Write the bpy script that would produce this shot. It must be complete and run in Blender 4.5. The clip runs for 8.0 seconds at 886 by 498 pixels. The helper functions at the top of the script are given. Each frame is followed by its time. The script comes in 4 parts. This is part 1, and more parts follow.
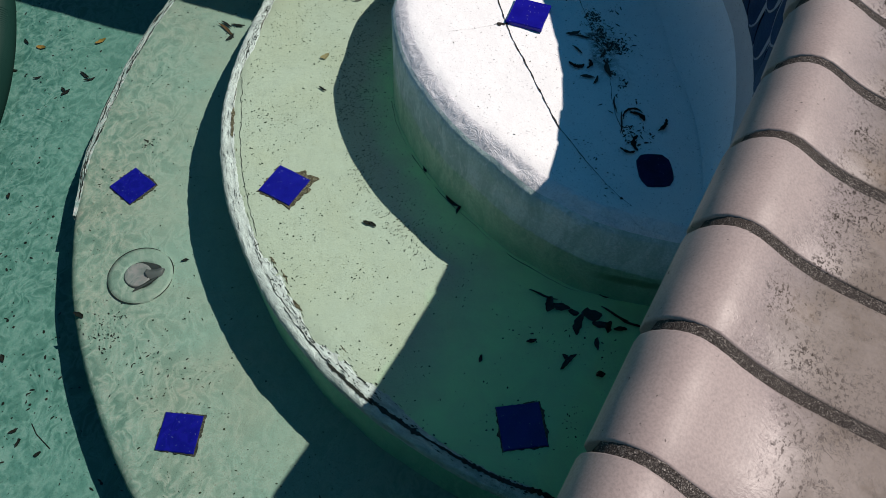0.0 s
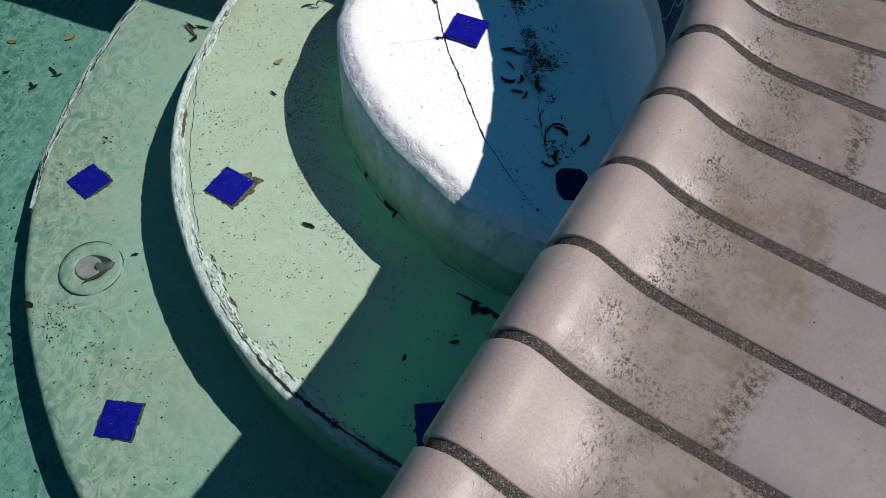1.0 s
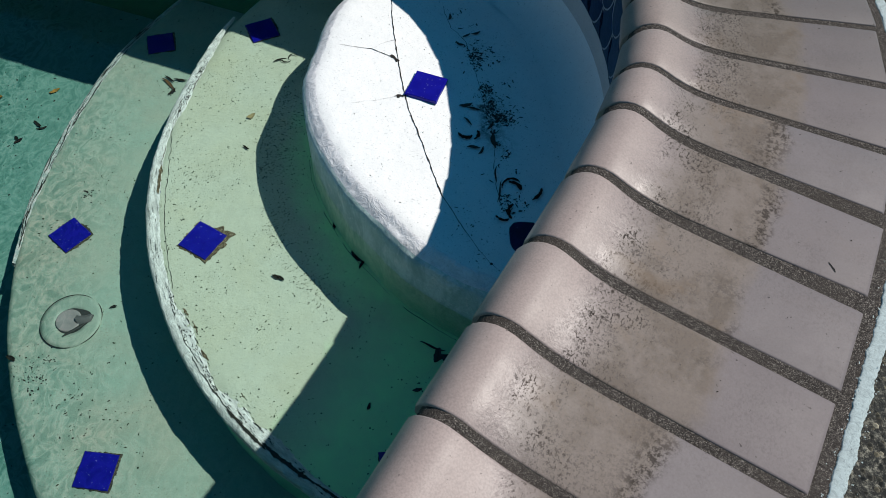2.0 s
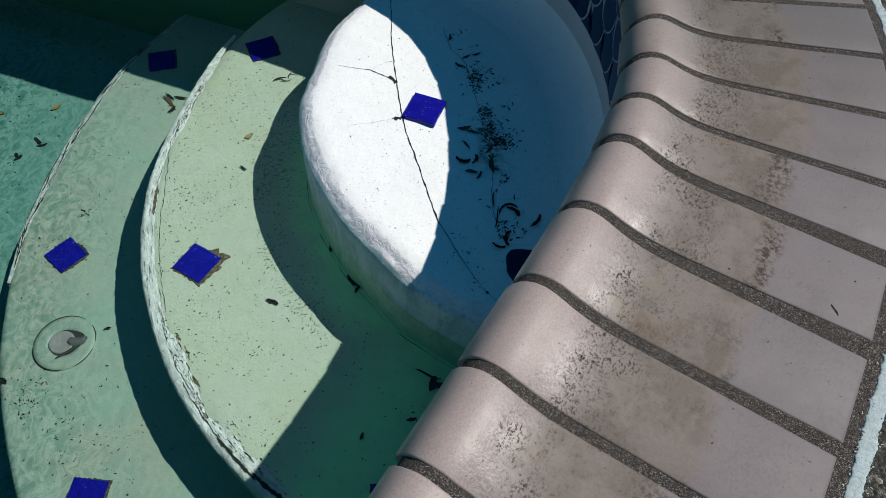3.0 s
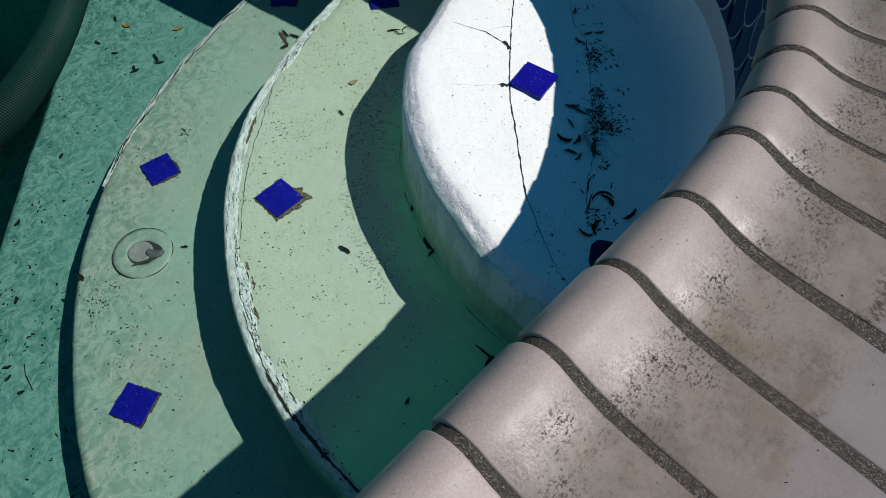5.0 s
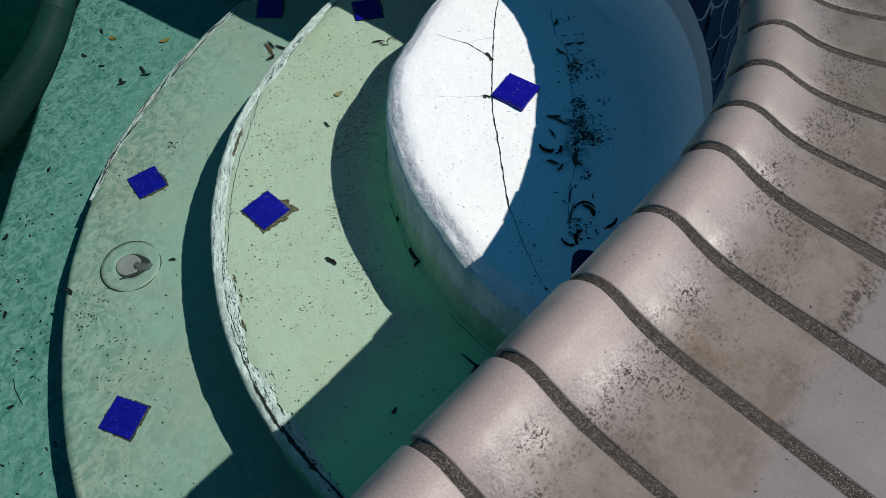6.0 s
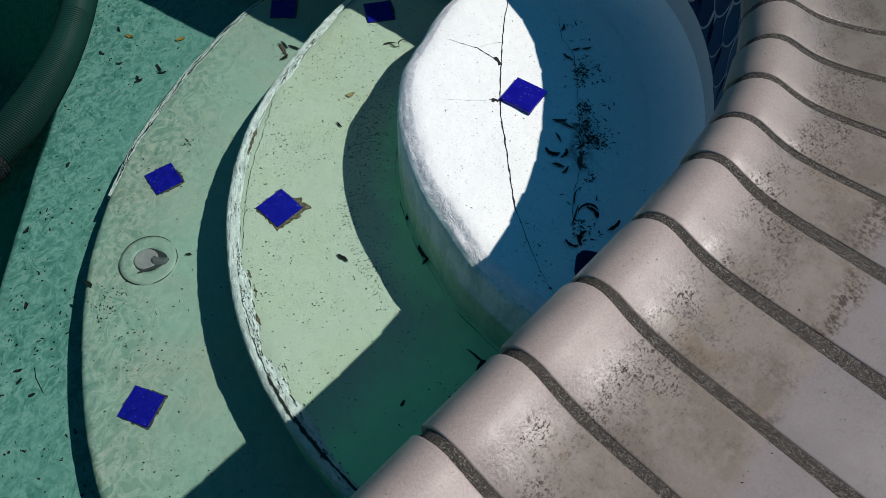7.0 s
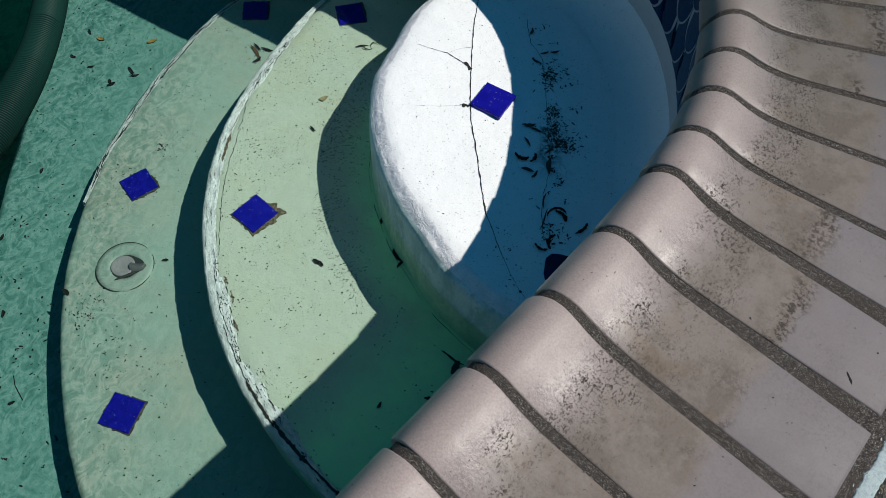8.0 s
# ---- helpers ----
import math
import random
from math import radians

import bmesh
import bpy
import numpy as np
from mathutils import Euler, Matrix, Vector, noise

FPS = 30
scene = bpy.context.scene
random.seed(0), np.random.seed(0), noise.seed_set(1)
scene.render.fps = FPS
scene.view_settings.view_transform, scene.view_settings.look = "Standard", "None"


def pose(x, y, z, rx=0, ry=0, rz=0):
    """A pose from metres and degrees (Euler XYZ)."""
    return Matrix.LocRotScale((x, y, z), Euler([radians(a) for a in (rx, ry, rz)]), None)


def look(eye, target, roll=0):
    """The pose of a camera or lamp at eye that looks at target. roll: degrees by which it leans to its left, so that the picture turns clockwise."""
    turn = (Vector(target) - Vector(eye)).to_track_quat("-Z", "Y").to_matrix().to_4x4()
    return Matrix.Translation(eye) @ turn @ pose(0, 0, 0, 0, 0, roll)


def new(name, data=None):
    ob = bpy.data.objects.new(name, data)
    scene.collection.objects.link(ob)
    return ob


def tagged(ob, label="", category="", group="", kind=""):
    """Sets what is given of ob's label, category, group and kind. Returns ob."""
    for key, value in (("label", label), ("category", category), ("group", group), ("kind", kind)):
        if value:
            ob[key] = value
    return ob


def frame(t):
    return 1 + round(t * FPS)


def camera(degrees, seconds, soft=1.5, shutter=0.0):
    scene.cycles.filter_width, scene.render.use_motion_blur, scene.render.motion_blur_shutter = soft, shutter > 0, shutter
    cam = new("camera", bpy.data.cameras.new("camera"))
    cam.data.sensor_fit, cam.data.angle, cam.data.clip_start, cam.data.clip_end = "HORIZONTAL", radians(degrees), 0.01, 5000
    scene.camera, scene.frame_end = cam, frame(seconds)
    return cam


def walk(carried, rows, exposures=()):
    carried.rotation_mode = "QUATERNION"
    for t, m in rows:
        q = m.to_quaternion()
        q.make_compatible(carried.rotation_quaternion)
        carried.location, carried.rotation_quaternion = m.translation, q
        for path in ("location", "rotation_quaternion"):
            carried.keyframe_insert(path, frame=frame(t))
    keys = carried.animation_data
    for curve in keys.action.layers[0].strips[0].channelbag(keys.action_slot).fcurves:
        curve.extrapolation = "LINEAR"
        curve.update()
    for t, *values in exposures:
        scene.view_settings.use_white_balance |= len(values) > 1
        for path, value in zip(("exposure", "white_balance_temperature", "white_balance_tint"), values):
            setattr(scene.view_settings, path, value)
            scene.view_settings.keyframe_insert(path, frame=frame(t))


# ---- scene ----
import functools

cam = camera(63.83, 8.0, soft=0.4)
PATH = [
    (0, (0.0960, 0.1092, 0.4456), (0.1028, 1.1553, -1.2590), 4.38),
    (0.5, (0.1406, 0.1094, 0.4618), (0.1111, 1.1537, -1.2436), 2.39),
    (1, (0.1986, 0.1003, 0.5011), (0.2121, 1.1375, -1.2088), 6.41),
    (1.5, (0.2314, 0.1060, 0.5490), (0.2324, 1.1570, -1.1526), 5.15),
    (1.7, (0.2451, 0.1165, 0.5655), (0.2579, 1.1855, -1.1248), 5.01),
    (2.8, (0.2717, 0.1565, 0.5767), (0.2328, 1.2366, -1.1061), 3.53),
    (3, (0.2778, 0.1658, 0.5695), (0.2505, 1.2587, -1.1052), 3.82),
    (3.5, (0.2827, 0.1610, 0.5566), (0.2282, 1.2289, -1.1335), 5.08),
    (4, (0.2763, 0.1626, 0.5355), (0.0681, 1.1872, -1.1694), 3.11),
    (4.5, (0.2797, 0.1669, 0.5157), (0.0219, 1.1795, -1.1896), 3.74),
    (6, (0.2982, 0.1805, 0.5358), (0.0619, 1.2077, -1.1639), 3.85),
    (6.5, (0.2969, 0.1733, 0.5522), (0.0306, 1.1801, -1.1553), 2.85),
    (7, (0.2973, 0.1664, 0.5724), (0.0497, 1.1749, -1.1369), 3.78),
    (7.5, (0.2974, 0.1631, 0.5927), (0.0470, 1.1758, -1.1137), 3.48),
    (8, (0.3065, 0.1817, 0.6081), (0.1172, 1.1737, -1.1181), 5.36),
]
walk(cam, [(t, look(eye, target, roll)) for t, eye, target, roll in PATH],
     exposures=[(0.0, 0.05, 6900, 18), (1.0, 0.11, 6700, 14), (1.7, 0.10, 6550, 11), (3.0, 0.0, 6500, 10), (8.0, 0.0, 6500, 10)])

# ---- world, sun and exposure ----
SUN_SLOPE = Vector((0.661, 0.15, 1.0)).normalized()          # the way to the sun
world = bpy.data.worlds.new("sky")
scene.world = world
world.use_nodes = True
wn = world.node_tree
sky = wn.nodes.new("ShaderNodeTexSky")
sky.sky_type = "NISHITA"
sky.sun_disc = False
sky.sun_elevation = math.asin(SUN_SLOPE.z)
sky.dust_density, sky.ozone_density = 0.0, 8.0
sky.sun_rotation = math.atan2(SUN_SLOPE.x, SUN_SLOPE.y)
clear_blue = wn.nodes.new("ShaderNodeMix")
clear_blue.data_type, clear_blue.blend_type = "RGBA", "MULTIPLY"
clear_blue.inputs["Factor"].default_value = 1.0
clear_blue.inputs["B"].default_value = (0.16, 0.98, 0.93, 1)   # a deep, clear blue sky
wn.links.new(sky.outputs["Color"], clear_blue.inputs["A"])
wn.links.new(clear_blue.outputs["Result"], wn.nodes["Background"].inputs["Color"])
wn.nodes["Background"].inputs["Strength"].default_value = 0.080
sun_data = bpy.data.lights.new("sun", "SUN")
sun_data.energy, sun_data.angle, sun_data.color = 4.4, radians(0.5), (1.0, 0.95, 0.88)
sun = new("sun", sun_data)
sun.matrix_world = look(SUN_SLOPE * 10, (0, 0, 0))
scene.view_settings.exposure = 0.0

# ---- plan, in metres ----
SHADE_REACH = (0.235, 0.335)                                         # reach of the painted shade colour from the wall
Z_LANDING, Z_SECOND, Z_THIRD, Z_FOURTH, Z_DEEP = -0.3215, -0.5043, -0.634, -0.742, -2.4
Z_WATER = -0.425
HUB = Vector((0.448, 1.058))                                 # centre of the round steps
NOSE_START = Vector((0.3002, 0.4273))                        # the coping's nose line passes here, at s = 0
RUN_ANGLE = radians(62.93)                                   # the straight run's direction
BEND_AT = (0.05, 0.25, 0.40, 0.55, 0.75, 0.95, 1.15, 1.5)    # along the nose line, and its curvature there
BEND_BY = (0.0, 0.50, 2.15, 1.23, 1.86, 3.46, 0.34, 0.0)
S_FIRST, S_LAST = -3.4, 4.4
PITCH, WEDGE_PITCH, JOINT = 0.0995, 0.0662, 0.0115
FIRST_JOINT, LAST_JOINT = -0.1065, 0.2925
BRICK_LENGTH = 0.302

NOSE_STEP = 0.004
nose_s = np.arange(S_FIRST - 0.2, S_LAST + 0.2, NOSE_STEP)
nose_angle = RUN_ANGLE + np.concatenate([[0], np.cumsum(np.interp(nose_s[:-1] + NOSE_STEP / 2, BEND_AT, BEND_BY)) * NOSE_STEP])
half_angle = (nose_angle[1:] + nose_angle[:-1]) / 2
nose_x = np.concatenate([[0], np.cumsum(np.cos(half_angle)) * NOSE_STEP])
nose_y = np.concatenate([[0], np.cumsum(np.sin(half_angle)) * NOSE_STEP])
nose_x += NOSE_START.x - np.interp(0, nose_s, nose_x)
nose_y += NOSE_START.y - np.interp(0, nose_s, nose_y)
RUN = Vector((math.cos(RUN_ANGLE), math.sin(RUN_ANGLE)))
FAR_RUN = Vector((math.cos(nose_angle[-1]), math.sin(nose_angle[-1])))


def nose(s):
    """Point and outward normal of the coping's nose line at s metres along it."""
    a = float(np.interp(s, nose_s, nose_angle))
    n = Vector((math.sin(a), -math.cos(a)))
    bulge = 0.0030 * math.exp(-((s - 0.42) / 0.13) ** 2)
    return Vector((float(np.interp(s, nose_s, nose_x)), float(np.interp(s, nose_s, nose_y)))) - n * bulge, n


# ---- materials ----
def material(name, rough=0.6, colour=(0.5, 0.5, 0.5), metal=0.0, spec=0.5):
    m = bpy.data.materials.new(name)
    m.use_nodes = True
    b = m.node_tree.nodes["Principled BSDF"]
    b.inputs["Roughness"].default_value = rough
    b.inputs["Metallic"].default_value = metal
    b.inputs["Specular IOR Level"].default_value = spec
    b.inputs["Base Color"].default_value = (*colour, 1)
    return m, m.node_tree, b


def node(nt, kind, **values):
    n = nt.nodes.new(kind)
    for key, value in values.items():
        n.inputs[key.replace("_", " ")].default_value = value
    return n


def coords(nt, per_object=False):
    """Object coordinates; per_object: shifted by each object's own random number."""
    c = nt.nodes.new("ShaderNodeTexCoord")
    if not per_object:
        return c.outputs["Object"]
    info = nt.nodes.new("ShaderNodeObjectInfo")
    scale = nt.nodes.new("ShaderNodeVectorMath")
    scale.operation = "MULTIPLY_ADD"
    scale.inputs[1].default_value = (1, 1, 1)
    mul = nt.nodes.new("ShaderNodeMath")
    mul.operation = "MULTIPLY"
    mul.inputs[1].default_value = 4.0
    nt.links.new(info.outputs["Random"], mul.inputs[0])
    nt.links.new(c.outputs["Object"], scale.inputs[0])
    nt.links.new(mul.outputs[0], scale.inputs[2])
    return scale.outputs[0]


def noise_tex(nt, co, scale, detail=4.0, rough=0.55, warp=0.0):
    n = node(nt, "ShaderNodeTexNoise", Scale=scale, Detail=detail, Roughness=rough, Distortion=warp)
    nt.links.new(co, n.inputs["Vector"])
    return n.outputs["Fac"]


def ramp(nt, fac, *stops):
    r = nt.nodes.new("ShaderNodeValToRGB")
    while len(r.color_ramp.elements) < len(stops):
        r.color_ramp.elements.new(0.5)
    for e, (p, c) in zip(r.color_ramp.elements, stops):
        e.position, e.color = p, (*c, 1) if isinstance(c, tuple) else (c, c, c, 1)
    nt.links.new(fac, r.inputs["Fac"])
    return r.outputs["Color"]


def mix(nt, fac, a, b, how="MIX"):
    m = nt.nodes.new("ShaderNodeMix")
    m.data_type, m.blend_type = "RGBA", how
    for socket, value in ((m.inputs["Factor"], fac), (m.inputs["A"], a), (m.inputs["B"], b)):
        if isinstance(value, (int, float)):
            socket.default_value = value if socket.type == "VALUE" else (value, value, value, 1)
        elif isinstance(value, tuple):
            socket.default_value = (*value, 1)
        else:
            nt.links.new(value, socket)
    return m.outputs["Result"]


def math_node(nt, how, a, b):
    m = nt.nodes.new("ShaderNodeMath")
    m.operation = how
    for socket, value in zip(m.inputs, (a, b)):
        if isinstance(value, (int, float)):
            socket.default_value = value
        else:
            nt.links.new(value, socket)
    return m.outputs[0]


def bump(nt, b, height, strength, distance):
    n = nt.nodes.new("ShaderNodeBump")
    n.inputs["Strength"].default_value, n.inputs["Distance"].default_value = strength, distance
    nt.links.new(height, n.inputs["Height"])
    nt.links.new(n.outputs["Normal"], b.inputs["Normal"])


def plaster(name, colour, stain, rough=0.7, amount=0.5, green_tint=None, smear=None):
    """Pool plaster: mottled at two scales, with fine pits."""
    m, nt, b = material(name, rough)
    co = coords(nt)
    broad = ramp(nt, noise_tex(nt, co, 5.0, 6.0, 0.6, 0.4), (0.38, 0.0), (0.68, 1.0))
    fine = ramp(nt, noise_tex(nt, co, 42.0, 5.0, 0.65), (0.4, 0.0), (0.72, 1.0))
    c = mix(nt, math_node(nt, "MULTIPLY", broad, amount), colour, stain)
    c = mix(nt, math_node(nt, "MULTIPLY", fine, amount * 0.45), c, tuple(v * 0.72 for v in colour))
    pits = ramp(nt, noise_tex(nt, co, 300.0, 2.0), (0.30, 0.0), (0.36, 1.0))
    sand = ramp(nt, noise_tex(nt, co, 620.0, 3.0, 0.7), (0.36, 0.0), (0.64, 1.0))
    c = mix(nt, math_node(nt, "MULTIPLY", sand, amount * 0.7), c, tuple(v * 0.55 for v in stain))
    c = mix(nt, 0.6, c, mix(nt, pits, tuple(v * 0.45 for v in stain), c))
    if smear:
        # scum along the crack in the shade, thickest in two blots
        at = nt.nodes.new("ShaderNodeSeparateXYZ")
        nt.links.new(co, at.inputs[0])
        line = node(nt, "ShaderNodeMapRange", From_Min=0.76, From_Max=1.26, To_Min=0.362, To_Max=0.242)
        nt.links.new(at.outputs["Y"], line.inputs["Value"])
        x = math_node(nt, "SUBTRACT", at.outputs["X"], line.outputs["Result"])
        x = math_node(nt, "ADD", x, math_node(nt, "MULTIPLY", math_node(nt, "SUBTRACT", noise_tex(nt, co, 20.0, 6.0, 0.7), 0.5), 0.06))
        x = math_node(nt, "ADD", x, 0.5)
        along = math_node(nt, "MULTIPLY", ramp(nt, x, (0.485, 0.0), (0.500, 1.0), (0.512, 1.0), (0.545, 0.0)), ramp(nt, at.outputs["Y"], (0.88, 0.0), (0.95, 1.0), (1.06, 1.0), (1.14, 0.0)))
        worn = ramp(nt, noise_tex(nt, co, 60.0, 8.0, 0.8, 0.8), (0.43, 0.0), (0.55, 1.0))
        c = mix(nt, math_node(nt, "MULTIPLY", along, math_node(nt, "MULTIPLY", worn, 0.9)), c, smear)
    if green_tint:
        # the shaded tread's green glow is put into its colour, first round the foot
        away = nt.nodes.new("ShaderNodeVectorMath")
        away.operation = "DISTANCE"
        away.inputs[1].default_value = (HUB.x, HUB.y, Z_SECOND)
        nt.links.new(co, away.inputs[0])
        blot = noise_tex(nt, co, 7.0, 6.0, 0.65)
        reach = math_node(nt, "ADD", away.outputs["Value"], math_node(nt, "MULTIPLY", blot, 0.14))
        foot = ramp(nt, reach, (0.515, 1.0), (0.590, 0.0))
        # the tint also follows the coping's shade along the wall
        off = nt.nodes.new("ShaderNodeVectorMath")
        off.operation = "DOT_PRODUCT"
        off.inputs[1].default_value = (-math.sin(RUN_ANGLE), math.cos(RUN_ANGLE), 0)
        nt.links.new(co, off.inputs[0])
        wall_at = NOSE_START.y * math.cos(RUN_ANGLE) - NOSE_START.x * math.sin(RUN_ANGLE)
        near = ramp(nt, math_node(nt, "ADD", math_node(nt, "SUBTRACT", off.outputs["Value"], wall_at), math_node(nt, "MULTIPLY", blot, 0.12)), (SHADE_REACH[0], 1.0), (SHADE_REACH[1], 0.0))
        shade_mask = math_node(nt, "MAXIMUM", foot, near)
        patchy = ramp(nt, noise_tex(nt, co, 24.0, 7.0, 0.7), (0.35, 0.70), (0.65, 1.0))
        c = mix(nt, math_node(nt, "MULTIPLY", shade_mask, patchy), c, green_tint)
    nt.links.new(c, b.inputs["Base Color"])
    bump(nt, b, math_node(nt, "ADD", noise_tex(nt, co, 60.0, 6.0), noise_tex(nt, co, 9.0, 2.0)), 0.35, 0.004)
    return m


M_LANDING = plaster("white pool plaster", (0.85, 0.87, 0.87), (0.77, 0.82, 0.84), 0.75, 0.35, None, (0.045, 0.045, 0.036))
# the landing's plaster, darkened to stand for the shade under the coping
M_WALL = plaster("shade-darkened wall plaster", (0.52, 0.56, 0.57), (0.46, 0.50, 0.52), 0.75, 0.5)
# greener and darker plaster per depth: light lost in the water, painted in
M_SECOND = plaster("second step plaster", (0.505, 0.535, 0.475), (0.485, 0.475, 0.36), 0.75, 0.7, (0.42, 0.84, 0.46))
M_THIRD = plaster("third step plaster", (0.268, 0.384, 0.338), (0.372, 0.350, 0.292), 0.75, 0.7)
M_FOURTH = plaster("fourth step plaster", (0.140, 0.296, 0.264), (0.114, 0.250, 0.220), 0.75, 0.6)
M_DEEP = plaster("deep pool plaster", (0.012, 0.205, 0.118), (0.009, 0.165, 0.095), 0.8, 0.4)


def streaked(name, colour, stain, scum):
    """Plaster of a riser: blotches of scum and pale runs down its face."""
    m, nt, b = material(name, 0.75)
    co = coords(nt)
    runs = nt.nodes.new("ShaderNodeVectorMath")
    runs.operation = "MULTIPLY"
    runs.inputs[1].default_value = (1.0, 1.0, 0.4)
    nt.links.new(co, runs.inputs[0])
    blot = ramp(nt, noise_tex(nt, runs.outputs[0], 26.0, 8.0, 0.75, 0.8), (0.44, 0.0), (0.57, 1.0))
    broad = ramp(nt, noise_tex(nt, co, 6.0, 4.0, 0.6), (0.36, 0.0), (0.62, 1.0))
    chalk = ramp(nt, noise_tex(nt, runs.outputs[0], 48.0, 8.0, 0.75, 1.5), (0.54, 0.0), (0.62, 1.0))
    c = mix(nt, math_node(nt, "MULTIPLY", blot, 0.8), colour, stain)
    c = mix(nt, math_node(nt, "MULTIPLY", broad, 0.6), c, scum)
    c = mix(nt, math_node(nt, "MULTIPLY", chalk, 0.65), c, (0.78, 0.80, 0.78))
    # the green of light under water is painted in near the foot, and one dark green patch where the step meets the wall
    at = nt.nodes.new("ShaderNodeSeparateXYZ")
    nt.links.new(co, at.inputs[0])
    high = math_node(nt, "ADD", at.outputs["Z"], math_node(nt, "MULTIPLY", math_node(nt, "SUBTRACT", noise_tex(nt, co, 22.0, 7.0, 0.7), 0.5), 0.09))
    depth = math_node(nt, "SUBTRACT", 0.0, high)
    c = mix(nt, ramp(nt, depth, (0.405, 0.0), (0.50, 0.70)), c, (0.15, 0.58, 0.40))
    spot = math_node(nt, "ADD", at.outputs["Z"], math_node(nt, "MULTIPLY", math_node(nt, "SUBTRACT", noise_tex(nt, co, 40.0, 6.0, 0.7), 0.5), 0.015))
    spot = math_node(nt, "ADD", math_node(nt, "MULTIPLY", math_node(nt, "SUBTRACT", at.outputs["X"], 0.365), -0.10), spot)
    patch = math_node(nt, "MULTIPLY", ramp(nt, math_node(nt, "ADD", spot, 1.0), (0.540, 0.0), (0.545, 1.0), (0.557, 1.0), (0.562, 0.0)), ramp(nt, at.outputs["X"], (0.315, 0.0), (0.345, 1.0), (0.405, 1.0), (0.425, 0.0)))
    c = mix(nt, math_node(nt, "MULTIPLY", patch, 0.75), c, (0.10, 0.19, 0.09))
    grain = ramp(nt, noise_tex(nt, co, 260.0, 4.0, 0.75), (0.40, 0.0), (0.62, 1.0))
    c = mix(nt, math_node(nt, "MULTIPLY", grain, 0.32), c, (0.16, 0.30, 0.26))
    nt.links.new(c, b.inputs["Base Color"])
    bump(nt, b, noise_tex(nt, co, 70.0, 8.0, 0.7), 0.6, 0.004)
    return m


M_RISER = streaked("stained riser plaster", (0.70, 0.80, 0.80), (0.31, 0.47, 0.455), (0.47, 0.64, 0.59))
# light scattered in the water is painted in: lighter and greener than M_RISER
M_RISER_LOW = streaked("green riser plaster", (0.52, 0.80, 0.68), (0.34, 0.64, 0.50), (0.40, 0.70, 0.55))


def chalky(name, colour, crack, low=0.74, depth=0.005, size=85.0, round_hub=False):
    """Flaking white rim: wrinkled along its length, with dark cracks. round_hub: the wrinkles run round the steps' centre."""
    m, nt, b = material(name, 0.85)
    co = coords(nt)
    if round_hub:
        at = nt.nodes.new("ShaderNodeSeparateXYZ")
        nt.links.new(co, at.inputs[0])
        px, py = math_node(nt, "SUBTRACT", at.outputs["X"], HUB.x), math_node(nt, "SUBTRACT", at.outputs["Y"], HUB.y)
        reach = math_node(nt, "SQRT", math_node(nt, "ADD", math_node(nt, "MULTIPLY", px, px), math_node(nt, "MULTIPLY", py, py)), 0.0)
        polar = nt.nodes.new("ShaderNodeCombineXYZ")
        nt.links.new(reach, polar.inputs[0])
        nt.links.new(math_node(nt, "MULTIPLY", math_node(nt, "ARCTAN2", py, math_node(nt, "SUBTRACT", 0.0, px)), 0.24), polar.inputs[1])
        nt.links.new(at.outputs["Z"], polar.inputs[2])
        wrinkle = noise_tex(nt, polar.outputs[0], size * 1.7, 6.0, 0.7, 0.8)
    else:
        wrinkle = noise_tex(nt, co, size, 6.0, 0.65, 1.6)
    hair = ramp(nt, noise_tex(nt, co, 75.0, 5.0, 0.65, 1.5), (0.486, 0.0), (0.496, 1.0), (0.504, 1.0), (0.514, 0.0))
    lines = ramp(nt, noise_tex(nt, co, 26.0, 6.0, 0.7, 2.2), (0.485, 0.0), (0.498, 1.0), (0.502, 1.0), (0.515, 0.0))
    where = ramp(nt, noise_tex(nt, co, 6.0, 3.0), (0.5, 0.0), (0.62, 1.0))
    c = mix(nt, ramp(nt, wrinkle, (0.35, 0.0), (0.62, 1.0)), tuple(v * low for v in colour), colour)
    c = mix(nt, math_node(nt, "MULTIPLY", hair, 0.55), c, tuple((v + w) / 2 * 0.6 for v, w in zip(colour, crack)))
    c = mix(nt, math_node(nt, "MULTIPLY", lines, where), c, crack)
    nt.links.new(c, b.inputs["Base Color"])
    bump(nt, b, wrinkle, 0.9, depth)
    return m


M_RIM = chalky("chalky flaking rim", (0.76, 0.74, 0.77), (0.05, 0.052, 0.05), 0.58, 0.0060, 60.0, True)
M_LIP = chalky("worn white lip", (0.82, 0.83, 0.85), (0.50, 0.52, 0.55), 0.86, 0.0040, 40.0)
M_RIM_LOW = chalky("chalky worn rim", (0.55, 0.56, 0.58), (0.012, 0.02, 0.02))


